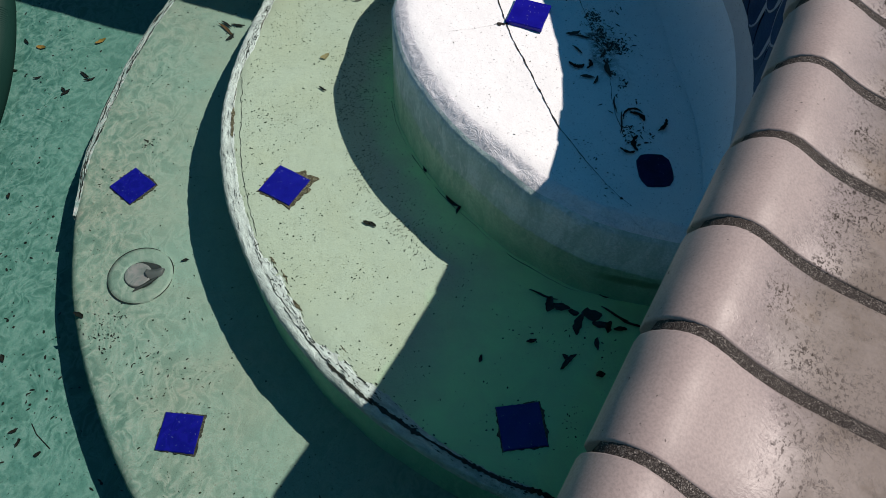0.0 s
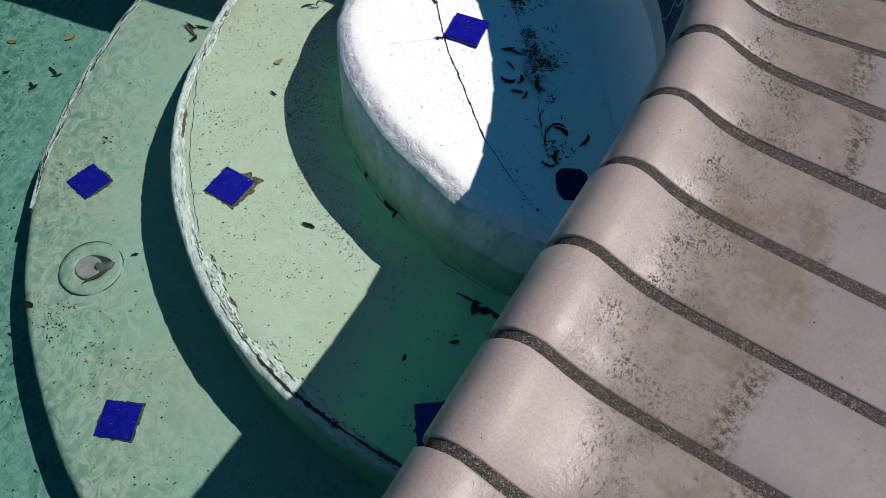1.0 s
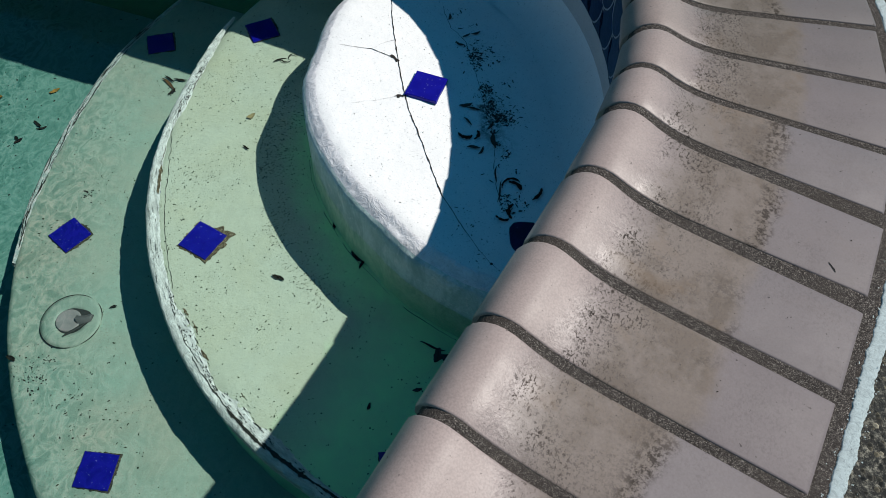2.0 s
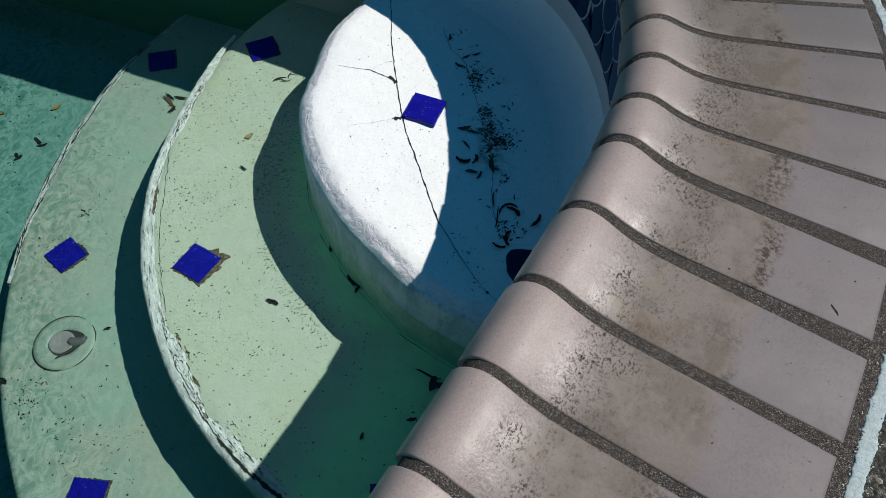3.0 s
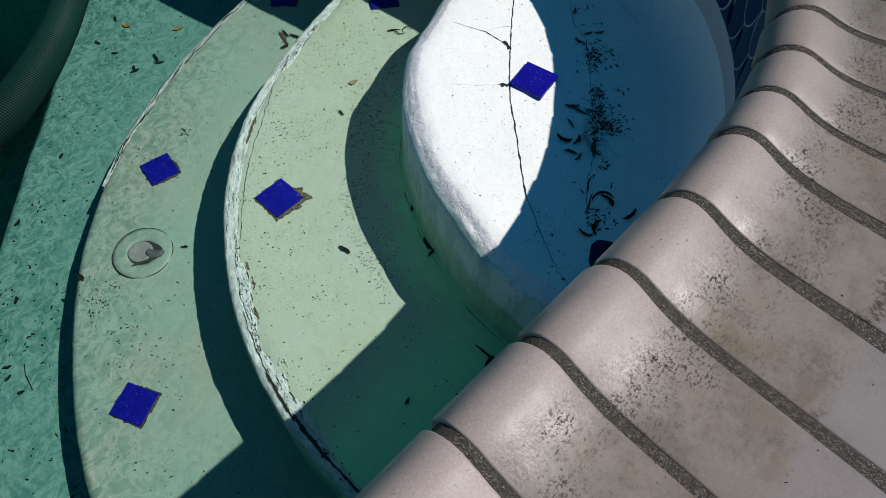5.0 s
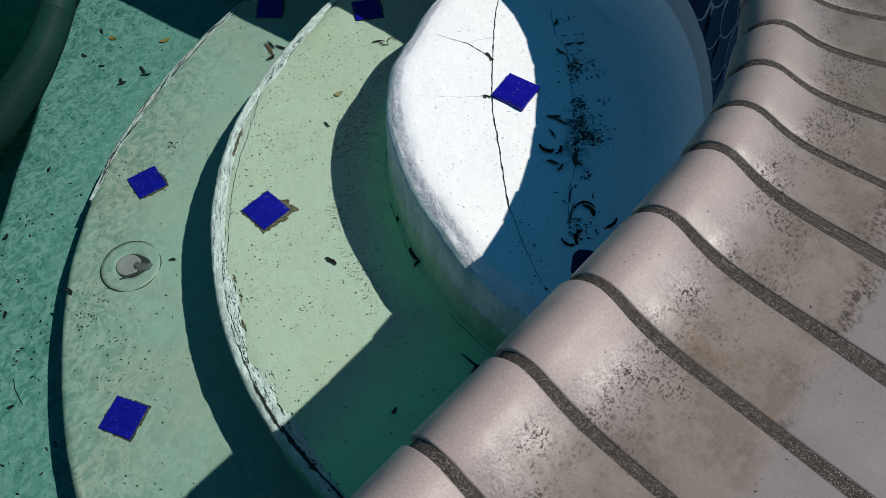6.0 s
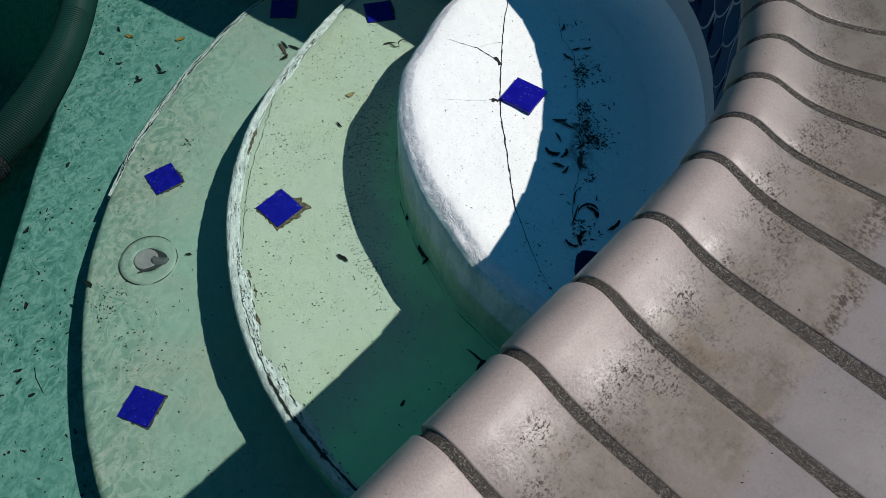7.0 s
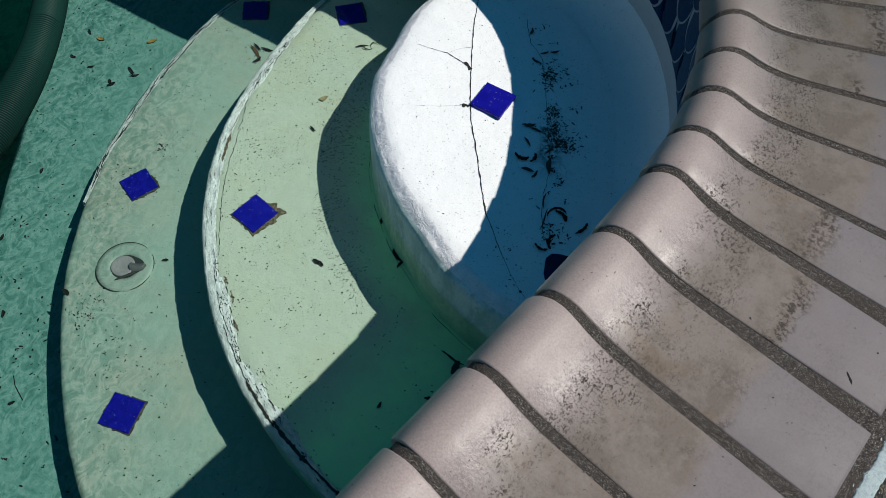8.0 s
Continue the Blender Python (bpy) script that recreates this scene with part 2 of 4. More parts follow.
def glazed_brick():
    m, nt, b = material("pinkish grey glazed brick", 0.3, spec=0.42)
    plain = coords(nt)
    co = coords(nt, True)
    x = nt.nodes.new("ShaderNodeSeparateXYZ")
    nt.links.new(plain, x.inputs[0])
    info = nt.nodes.new("ShaderNodeObjectInfo")

    def times(*facs):
        out = facs[0]
        for f in facs[1:]:
            out = math_node(nt, "MULTIPLY", out, f)
        return out

    body = ramp(nt, noise_tex(nt, co, 9.0, 6.0, 0.65), (0.3, (0.152, 0.123, 0.123)), (0.7, (0.190, 0.155, 0.156)))
    body = mix(nt, times(info.outputs["Random"], 0.30), body, (0.150, 0.146, 0.148))
    # grime lies in the hollow behind the nose and stops at a tide line short of the brick's tail
    edge = math_node(nt, "ADD", x.outputs["X"], times(math_node(nt, "SUBTRACT", noise_tex(nt, co, 16.0, 5.0, 0.6), 0.5), 0.05))
    edge = math_node(nt, "ADD", edge, times(math_node(nt, "SUBTRACT", info.outputs["Random"], 0.5), 0.035))
    # the sheen on nose and hollow is put into a paler, pinker base colour
    body = mix(nt, ramp(nt, edge, (0.050, 0.9), (0.125, 0.0)), body, (0.362, 0.286, 0.260))
    band = times(ramp(nt, edge, (0.192, 1.0), (0.208, 0.0)), ramp(nt, edge, (0.075, 0.0), (0.115, 1.0)))
    clouds = ramp(nt, noise_tex(nt, co, 20.0, 6.0, 0.7), (0.45, 0.0), (0.58, 1.0))
    broad = ramp(nt, noise_tex(nt, co, 14.0, 5.0, 0.7), (0.47, 0.0), (0.58, 1.0))
    c = mix(nt, times(band, 0.8), body, (0.198, 0.158, 0.130))
    c = mix(nt, times(band, clouds, 0.52), c, (0.115, 0.088, 0.066))
    # crusts of black flecks, thick in places
    stretch = nt.nodes.new("ShaderNodeVectorMath")
    stretch.operation = "MULTIPLY"
    stretch.inputs[1].default_value = (1.0, 0.62, 1.0)
    nt.links.new(co, stretch.inputs[0])
    fleck = ramp(nt, noise_tex(nt, stretch.outputs[0], 360.0, 4.0, 0.7, 0.3), (0.545, 0.0), (0.585, 1.0))
    tiny = ramp(nt, noise_tex(nt, co, 400.0, 2.0, 0.6), (0.57, 0.0), (0.60, 1.0))
    front = ramp(nt, edge, (0.066, 0.0), (0.082, 1.0), (0.118, 0.85), (0.15, 0.35), (0.206, 0.10))
    crust = times(front, fleck, math_node(nt, "MAXIMUM", broad, times(clouds, 0.6)))
    dust = times(front, tiny, broad, 0.8)
    c = mix(nt, crust, c, (0.026, 0.020, 0.016))
    c = mix(nt, dust, c, (0.050, 0.041, 0.034))
    tide = ramp(nt, edge, (0.172, 0.0), (0.190, 1.0), (0.202, 1.0), (0.210, 0.0))
    some = ramp(nt, noise_tex(nt, co, 8.0, 2.0), (0.46, 0.0), (0.56, 1.0))
    tide = times(tide, ramp(nt, noise_tex(nt, co, 150.0, 6.0, 0.8), (0.47, 0.0), (0.55, 1.0)), some, 0.9)
    c = mix(nt, tide, c, (0.045, 0.037, 0.031))
    # scribbled scratches where the hollow begins, on some bricks more than on others
    hollow = ramp(nt, edge, (0.052, 0.0), (0.075, 1.0), (0.105, 1.0), (0.14, 0.0))
    scratch = ramp(nt, noise_tex(nt, co, 80.0, 6.0, 0.72, 1.2), (0.484, 0.0), (0.497, 1.0), (0.503, 1.0), (0.516, 0.0))
    scratch = times(hollow, scratch, ramp(nt, noise_tex(nt, co, 9.0, 2.0), (0.46, 0.0), (0.56, 1.0)), 0.95)
    c = mix(nt, scratch, c, (0.028, 0.023, 0.019))
    spots = times(ramp(nt, noise_tex(nt, co, 190.0, 3.0, 0.6), (0.69, 0.0), (0.73, 1.0)), 0.7)
    c = mix(nt, spots, c, (0.05, 0.045, 0.04))
    # dirt is dull, and dulls the glaze round it
    dirt = functools.reduce(lambda p, q: math_node(nt, "MAXIMUM", p, q), (crust, dust, tide, scratch, spots, times(band, clouds, 0.35), times(band, 0.2)))
    nt.links.new(math_node(nt, "SUBTRACT", 0.32, times(dirt, 0.30)), b.inputs["Specular IOR Level"])
    grain = ramp(nt, noise_tex(nt, co, 520.0, 2.0, 0.6), (0.38, 0.0), (0.66, 1.0))
    c = mix(nt, times(grain, 0.30), c, (0.118, 0.099, 0.096))
    # rusty runs here and there
    rust = times(ramp(nt, noise_tex(nt, co, 8.0, 5.0, 0.7, 0.8), (0.54, 0.0), (0.66, 1.0)), ramp(nt, edge, (0.06, 0.0), (0.11, 1.0)), ramp(nt, edge, (0.19, 1.0), (0.22, 0.15)), 0.40)
    c = mix(nt, rust, c, (0.155, 0.102, 0.060))
    # each brick's own tone: random, and greyer and darker round the bend
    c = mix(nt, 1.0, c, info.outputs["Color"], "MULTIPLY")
    nt.links.new(c, b.inputs["Base Color"])
    r = math_node(nt, "ADD", times(noise_tex(nt, co, 30.0, 5.0, 0.7), 0.22), ramp(nt, edge, (0.045, 0.38), (0.075, 0.28), (0.11, 0.36), (0.17, 0.50)))
    nt.links.new(math_node(nt, "ADD", r, times(dirt, 0.3)), b.inputs["Roughness"])
    rough_patch = ramp(nt, edge, (0.045, 0.10), (0.072, 1.0), (0.115, 0.45), (0.16, 0.22))
    pit = ramp(nt, noise_tex(nt, co, 150.0, 2.0, 0.5), (0.60, 1.0), (0.68, 0.0))
    relief = math_node(nt, "ADD", times(noise_tex(nt, co, 300.0, 2.0, 0.6), 0.9), times(noise_tex(nt, co, 120.0, 2.0, 0.5), 0.8))
    bump(nt, b, times(rough_patch, math_node(nt, "ADD", relief, times(pit, 0.45))), 0.19, 0.0020)
    return m


M_BRICK = glazed_brick()


def gritty(name, dark, light, scale, rough=0.9, depth=0.004):
    """Sandy or pebbly stuff: grains of several tones, and dirt."""
    m, nt, b = material(name, rough)
    co = coords(nt)
    grain = ramp(nt, noise_tex(nt, co, scale, 5.0, 0.8), (0.42, tuple(x * 0.35 for x in dark)), (0.50, dark), (0.57, tuple((x + y) / 2 for x, y in zip(dark, light))), (0.63, light))
    c = mix(nt, ramp(nt, noise_tex(nt, co, 14.0, 4.0), (0.40, 0.0), (0.7, 0.7)), grain, tuple(x * 0.6 for x in dark))
    nt.links.new(c, b.inputs["Base Color"])
    bump(nt, b, noise_tex(nt, co, scale * 0.8, 5.0, 0.7), 0.8, depth)
    return m


def sandy_mortar():
    """Coarse sand grains of many tones in a dark cement, dirtier in places."""
    m, nt, b = material("dark sandy mortar", 0.9, spec=0.15)
    co = coords(nt)
    cells = node(nt, "ShaderNodeTexVoronoi", Scale=1450.0)
    nt.links.new(co, cells.inputs["Vector"])
    pick = nt.nodes.new("ShaderNodeSeparateColor")
    nt.links.new(cells.outputs["Color"], pick.inputs[0])
    c = ramp(nt, pick.outputs[0], (0.0, (0.014, 0.012, 0.011)), (0.40, (0.045, 0.038, 0.034)), (0.72, (0.095, 0.081, 0.073)), (0.88, (0.150, 0.132, 0.117)), (1.0, (0.36, 0.325, 0.29)))
    lump = ramp(nt, noise_tex(nt, co, 260.0, 4.0, 0.7), (0.42, 0.0), (0.60, 0.55))
    c = mix(nt, lump, c, (0.030, 0.025, 0.022))
    c = mix(nt, ramp(nt, noise_tex(nt, co, 11.0, 3.0), (0.42, 0.0), (0.66, 0.5)), c, (0.058, 0.048, 0.041))
    nt.links.new(c, b.inputs["Base Color"])
    bump(nt, b, math_node(nt, "ADD", pick.outputs[0], noise_tex(nt, co, 200.0, 4.0, 0.7)), 0.8, 0.0018)
    return m


M_MORTAR = sandy_mortar()
M_AGGREGATE = gritty("dark pebble deck", (0.03, 0.028, 0.022), (0.30, 0.28, 0.22), 170.0, 0.8, 0.008)
def pebble():
    m, nt, b = material("deck pebbles", 0.6)
    geo = nt.nodes.new("ShaderNodeNewGeometry")
    c = ramp(nt, geo.outputs["Random Per Island"], (0.0, (0.02, 0.018, 0.014)), (0.5, (0.06, 0.05, 0.035)), (0.8, (0.17, 0.14, 0.09)), (1.0, (0.32, 0.28, 0.20)))
    nt.links.new(c, b.inputs["Base Color"])
    return m


M_PEBBLE = pebble()
M_WHITE_STRIP = chalky("pale blue white paint", (0.42, 0.49, 0.49), (0.07, 0.065, 0.06), 0.72, 0.0008, 160.0)
M_GROUND = gritty("dry ground", (0.16, 0.14, 0.11), (0.3, 0.27, 0.22), 60.0)
M_SKY_BLOCK = gritty("dark sky block", (0.05, 0.045, 0.035), (0.10, 0.09, 0.07), 40.0)


def glaze(name, colour, other, rough=0.12):
    m, nt, b = material(name, rough, spec=0.18)
    co = coords(nt, True)
    c = mix(nt, ramp(nt, noise_tex(nt, co, 40.0, 4.0, 0.6), (0.35, 0.0), (0.7, 1.0)), colour, other)
    fleck = ramp(nt, noise_tex(nt, co, 260.0, 2.0), (0.69, 0.0), (0.73, 1.0))
    c = mix(nt, math_node(nt, "MULTIPLY", fleck, 0.5), c, (0.35, 0.38, 0.55))
    nt.links.new(c, b.inputs["Base Color"])
    bump(nt, b, noise_tex(nt, co, 60.0, 4.0), 0.15, 0.002)
    return m


M_BLUE = glaze("cobalt blue glazed tile", (0.004, 0.003, 0.205), (0.007, 0.007, 0.27), 0.35)
# the cobalt tile again, darkened for the shade on the landing
M_SHADED_TILE = glaze("blue tile darkened for shade", (0.006, 0.008, 0.040), (0.012, 0.014, 0.080), 0.6)
M_SCALE = glaze("dark blue scallop tile", (0.003, 0.008, 0.050), (0.005, 0.014, 0.075), 0.25)
M_GROUT = material("pale grout", 0.9, (0.24, 0.28, 0.31))[0]
M_CRACK = material("crack shadow brown", 0.95, (0.014, 0.012, 0.010))[0]
M_RUST = gritty("brown bedding mortar", (0.12, 0.085, 0.05), (0.30, 0.25, 0.18), 300.0)


def leafy(name, colour, other):
    m, nt, b = material(name, 0.8, spec=0.2)
    co = coords(nt, True)
    nt.links.new(mix(nt, noise_tex(nt, co, 90.0, 4.0), colour, other), b.inputs["Base Color"])
    bump(nt, b, noise_tex(nt, co, 200.0), 0.4, 0.002)
    return m


M_BED = gritty("dark bedding mortar", (0.05, 0.042, 0.03), (0.16, 0.13, 0.09), 300.0)
M_LEAF_DARK = leafy("rotten dark leaf", (0.008, 0.007, 0.005), (0.018, 0.015, 0.010))
M_LEAF_OCHRE = leafy("ochre leaf", (0.36, 0.20, 0.035), (0.20, 0.10, 0.03))
M_LEAF_BROWN = leafy("brown leaf", (0.16, 0.075, 0.03), (0.05, 0.03, 0.015))
M_LEAF_TAN = leafy("faded tan leaf", (0.30, 0.24, 0.13), (0.24, 0.17, 0.09))
M_SLUDGE = leafy("wet leaf sludge", (0.022, 0.026, 0.022), (0.075, 0.080, 0.065))
M_SPECK = leafy("dark algae specks", (0.018, 0.028, 0.018), (0.035, 0.04, 0.022))
# near black stands for the shade in the grooves between the ribs
M_HOSE = material("hose plastic blackened for groove shade", 0.8, (0.002, 0.009, 0.008), 0.0, 0.08)[0]
M_RIB = material("dark green rib plastic", 0.55, (0.005, 0.031, 0.025), 0.0, 0.10)[0]


def woven(name, dark, light):
    m, nt, b = material(name, 0.8, spec=0.08)
    checks = node(nt, "ShaderNodeTexVoronoi", Scale=320.0)
    nt.links.new(coords(nt), checks.inputs["Vector"])
    nt.links.new(mix(nt, ramp(nt, checks.outputs["Distance"], (0.2, 0.0), (0.5, 1.0)), light, dark), b.inputs["Base Color"])
    bump(nt, b, checks.outputs["Distance"], 0.8, 0.002)
    return m


M_CUFF = woven("woven dark cuff", (0.004, 0.008, 0.008), (0.028, 0.036, 0.036))
M_CUP = material("worn grey plastic", 0.6, (0.23, 0.21, 0.22))[0]
M_SPOUT = material("dark grey plastic", 0.55, (0.085, 0.083, 0.088))[0]
M_COLLAR = plaster("cream plastic collar", (0.262, 0.345, 0.305), (0.300, 0.315, 0.262), 0.6, 0.5)
M_DARK = material("dark opening", 0.7, (0.02, 0.022, 0.022))[0]


def water():
    m = bpy.data.materials.new("clear greenish pool water")
    m.use_nodes = True
    nt = m.node_tree
    nt.nodes.remove(nt.nodes["Principled BSDF"])
    out = nt.nodes["Material Output"]
    clear = nt.nodes.new("ShaderNodeBsdfTransparent")
    shine = node(nt, "ShaderNodeBsdfGlossy", Roughness=0.02)
    both = nt.nodes.new("ShaderNodeMixShader")
    fresnel = node(nt, "ShaderNodeFresnel", IOR=1.33)
    co = coords(nt)
    b = nt.nodes.new("ShaderNodeBump")
    b.inputs["Strength"].default_value, b.inputs["Distance"].default_value = 0.25, 0.004
    nt.links.new(noise_tex(nt, co, 14.0, 2.0, 0.5, 0.5), b.inputs["Height"])
    for n in (shine, fresnel):
        nt.links.new(b.outputs["Normal"], n.inputs["Normal"])
    # bright wandering threads, as of light gathered by ripples, are painted into the tint
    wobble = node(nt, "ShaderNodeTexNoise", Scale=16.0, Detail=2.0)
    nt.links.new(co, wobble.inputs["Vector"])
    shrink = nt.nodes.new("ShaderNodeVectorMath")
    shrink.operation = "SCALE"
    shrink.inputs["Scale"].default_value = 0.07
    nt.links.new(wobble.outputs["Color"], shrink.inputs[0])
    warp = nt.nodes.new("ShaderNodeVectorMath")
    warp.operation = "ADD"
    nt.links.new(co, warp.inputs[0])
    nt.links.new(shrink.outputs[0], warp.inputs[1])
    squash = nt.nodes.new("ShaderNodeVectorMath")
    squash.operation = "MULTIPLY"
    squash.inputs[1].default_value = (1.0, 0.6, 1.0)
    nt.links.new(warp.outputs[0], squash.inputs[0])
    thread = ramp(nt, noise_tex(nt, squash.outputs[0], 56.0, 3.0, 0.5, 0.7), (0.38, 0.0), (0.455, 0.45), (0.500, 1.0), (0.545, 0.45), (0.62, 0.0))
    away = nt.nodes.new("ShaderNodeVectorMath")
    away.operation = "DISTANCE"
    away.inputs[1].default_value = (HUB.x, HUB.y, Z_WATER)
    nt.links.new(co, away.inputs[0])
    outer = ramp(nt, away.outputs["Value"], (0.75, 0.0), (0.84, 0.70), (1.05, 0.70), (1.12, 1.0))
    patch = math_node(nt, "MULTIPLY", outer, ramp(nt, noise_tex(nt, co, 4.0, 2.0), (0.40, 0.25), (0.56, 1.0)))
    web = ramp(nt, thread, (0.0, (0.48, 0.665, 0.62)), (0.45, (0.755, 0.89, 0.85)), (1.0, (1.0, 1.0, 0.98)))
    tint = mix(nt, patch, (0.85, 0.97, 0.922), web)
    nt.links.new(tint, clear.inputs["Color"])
    nt.links.new(fresnel.outputs[0], both.inputs["Fac"])
    nt.links.new(clear.outputs[0], both.inputs[1])
    nt.links.new(shine.outputs[0], both.inputs[2])
    nt.links.new(both.outputs[0], out.inputs["Surface"])
    return m


M_WATER = water()


# ---- mesh helpers ----
def link_mesh(name, data, mat, parent=None, label="", smooth=False):
    if mat and not data.materials:
        data.materials.append(mat)
    if smooth:
        data.polygons.foreach_set("use_smooth", [True] * len(data.polygons))
    ob = new(name, data)
    if parent:
        ob.parent = parent
    return tagged(ob, label)


def part(name, bm, mat, parent=None, label="", smooth=False):
    data = bpy.data.meshes.new(name)
    bmesh.ops.recalc_face_normals(bm, faces=bm.faces)
    bm.to_mesh(data)
    bm.free()
    return link_mesh(name, data, mat, parent, label, smooth)


def grid_mesh(name, rows, closed=False):
    """A mesh through rows of points, all of one length."""
    w = len(rows[0])
    verts = [tuple(p) for row in rows for p in row]
    faces = []
    for i in range(len(rows) - (0 if closed else 1)):
        k = (i + 1) % len(rows)
        for j in range(w - 1):
            faces.append((i * w + j, i * w + j + 1, k * w + j + 1, k * w + j))
    data = bpy.data.meshes.new(name)
    data.from_pydata(verts, [], faces)
    data.update()
    return data


def wave(x, y, z=0.0, size=1.0):
    return noise.noise(Vector((x / size, y / size, z / size)))


# ---- pool steps ----
def second_radius(a):
    return float(np.interp(a, (150, 158, 168, 174, 182, 189, 196, 204, 214, 222, 245, 305), (0.768, 0.762, 0.752, 0.752, 0.754, 0.759, 0.762, 0.763, 0.765, 0.767, 0.772, 0.774)))


def third_radius(a):
    return float(np.interp(a, (95, 162, 171, 179, 183, 187, 193, 197, 203, 211, 217, 223, 228, 305), (1.040, 1.040, 1.033, 1.035, 1.038, 1.043, 1.046, 1.050, 1.056, 1.060, 1.064, 1.071, 1.075, 1.080)))


def fourth_radius(a):
    return 1.280 + 0.00020 * max(0.0, 200 - a) ** 2


def landing_radius(a):
    return float(np.interp(a % 360, (0, 150, 161, 166, 172, 177, 182, 188, 193, 206, 212, 222, 228, 234, 240, 250, 300), (0.445, 0.470, 0.468, 0.461, 0.455, 0.457, 0.460, 0.456, 0.453, 0.441, 0.437, 0.432, 0.429, 0.434, 0.436, 0.440, 0.445)))


def at_step(a, r):
    return HUB.x + r * math.cos(radians(a)), HUB.y + r * math.sin(radians(a))


def tread_z(x, y, top):
    return top + 0.0022 * wave(x, y, top, 0.11) + 0.0008 * wave(x, y, top, 0.03)


def edge_radius(radius, a, top):
    return radius(a) + 0.0022 * wave(a, 3.1, top * 9, 5.0) + 0.0006 * wave(a, 7.7, top * 5, 1.3)


def step_body(name, radius, inner, top, bottom, mat, lip, start, stop, label, riser=None, lipped=True):
    """A round step: tread, rounded lip and riser, swept about the hub, with the unevenness of hand-laid plaster."""
    rows = []
    n = int((stop - start) / 0.6)
    for i in range(n + 1):
        a = start + (stop - start) * i / n
        rim = edge_radius(radius, a, top)
        row = []
        steps = 22
        for j in range(steps + 1):
            r = inner + (rim - lip - inner) * j / steps
            x, y = at_step(a, r)
            row.append((x, y, tread_z(x, y, top)))
        for j in range(1, 8):
            q = math.pi / 2 * j / 7
            f = j / 7
            flat = 0.75 if riser and lipped else 0.0
            r = rim - lip + lip * (math.sin(q) * (1 - flat) + f * flat)
            x, y = at_step(a, r)
            row.append((x, y, top - lip * ((1 - math.cos(q)) * (1 - flat) + 0.86 * f * flat) + (0.0030 if riser and lipped else 0.0010) * wave(x, y, top + q, 0.05) * math.sin(2 * q) + 0.0012 * wave(x, y, top + q, 0.012)))
        for j in range(1, 9):
            f = j / 8
            x, y = at_step(a, rim + 0.003 * wave(a, f * 3, top, 5.0) + 0.012 * max(0, f - 0.75) ** 2 * 16 * (0.5 if j == 8 else 0.3))
            row.append((x, y, top - lip + (bottom - 0.02 - top + lip) * f))
        rows.append(row)
    data = grid_mesh(name, rows)
    data.materials.append(mat)
    if riser:
        data.materials.append(riser)
        data.materials.append(M_LIP if lipped else mat)
        wide = len(rows[0]) - 1
        for p in data.polygons:
            p.material_index = 1 if p.index % wide >= 27 else 2 if p.index % wide >= 22 else 0
    return tagged(link_mesh(name, data, mat, smooth=True), label, "pool step", kind="structure")


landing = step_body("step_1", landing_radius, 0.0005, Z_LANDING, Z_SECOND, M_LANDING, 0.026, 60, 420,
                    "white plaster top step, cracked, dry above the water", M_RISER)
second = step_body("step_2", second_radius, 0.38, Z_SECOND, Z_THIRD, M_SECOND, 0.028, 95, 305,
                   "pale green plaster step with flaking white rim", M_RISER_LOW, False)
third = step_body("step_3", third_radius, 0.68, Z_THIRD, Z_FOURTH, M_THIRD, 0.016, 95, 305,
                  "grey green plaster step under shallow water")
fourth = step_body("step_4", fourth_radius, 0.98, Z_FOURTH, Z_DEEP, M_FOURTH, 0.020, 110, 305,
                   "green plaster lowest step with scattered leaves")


def bead_width(shape, a):
    """How far the chalky lip reaches in from a step's edge."""
    radius, top, reach, rise, start, stop = shape
    fade = max(0.0, min(1.0, (a - start) / 9, (stop - a) / 9))
    return reach(a) * (1.0 + 0.07 * wave(a, 1.3, top, 0.9) + 0.05 * wave(a, 5.3, top, 0.3)) * (0.3 + 0.7 * fade), fade


def bead_point(shape, a, f):
    """A point of the chalky lip along a step's edge: f = 0 at its ragged inner side, 1 over the edge."""
    radius, top, reach, rise, start, stop = shape
    w, fade = bead_width(shape, a)
    r = edge_radius(radius, a, top) + 0.002 - w + w * math.sin(f * math.pi / 2) ** 0.8
    drop = 0.014 * max(0, f - 0.40) ** 2 * 2.8
    lift = rise * fade * math.sin(min(1.0, f * 2.2) * math.pi / 2) * (0.7 + 0.4 * wave(a, f * 3, top, 1.0))
    x, y = at_step(a, r + 0.0007 * wave(a * 2, f * 5, 2.0, 1.0))
    return x, y, top - drop + lift - (0.004 if f <= 0 else 0.0) + 0.0008 * wave(x, y, top, 0.010)


def on_bead(shape, a, depth):
    """The lip's surface at a depth, in metres, in from the step's edge; held inside the lip."""
    w, _ = bead_width(shape, a)
    q = max(0.02, min(0.999, 1 - (depth + 0.002) / w)) ** 1.25
    x, y, z = bead_point(shape, a, math.asin(q) * 2 / math.pi)
    return x, y, z + 0.0010


def rim_bead(shape, mat, parent, label):
    start, stop = shape[4:]
    n = int((stop - start) / 0.2)
    rows = [[bead_point(shape, start + (stop - start) * i / n, j / 16) for j in range(17)] for i in range(n + 1)]
    return link_mesh("rim", grid_mesh("rim", rows), mat, parent, label, True)


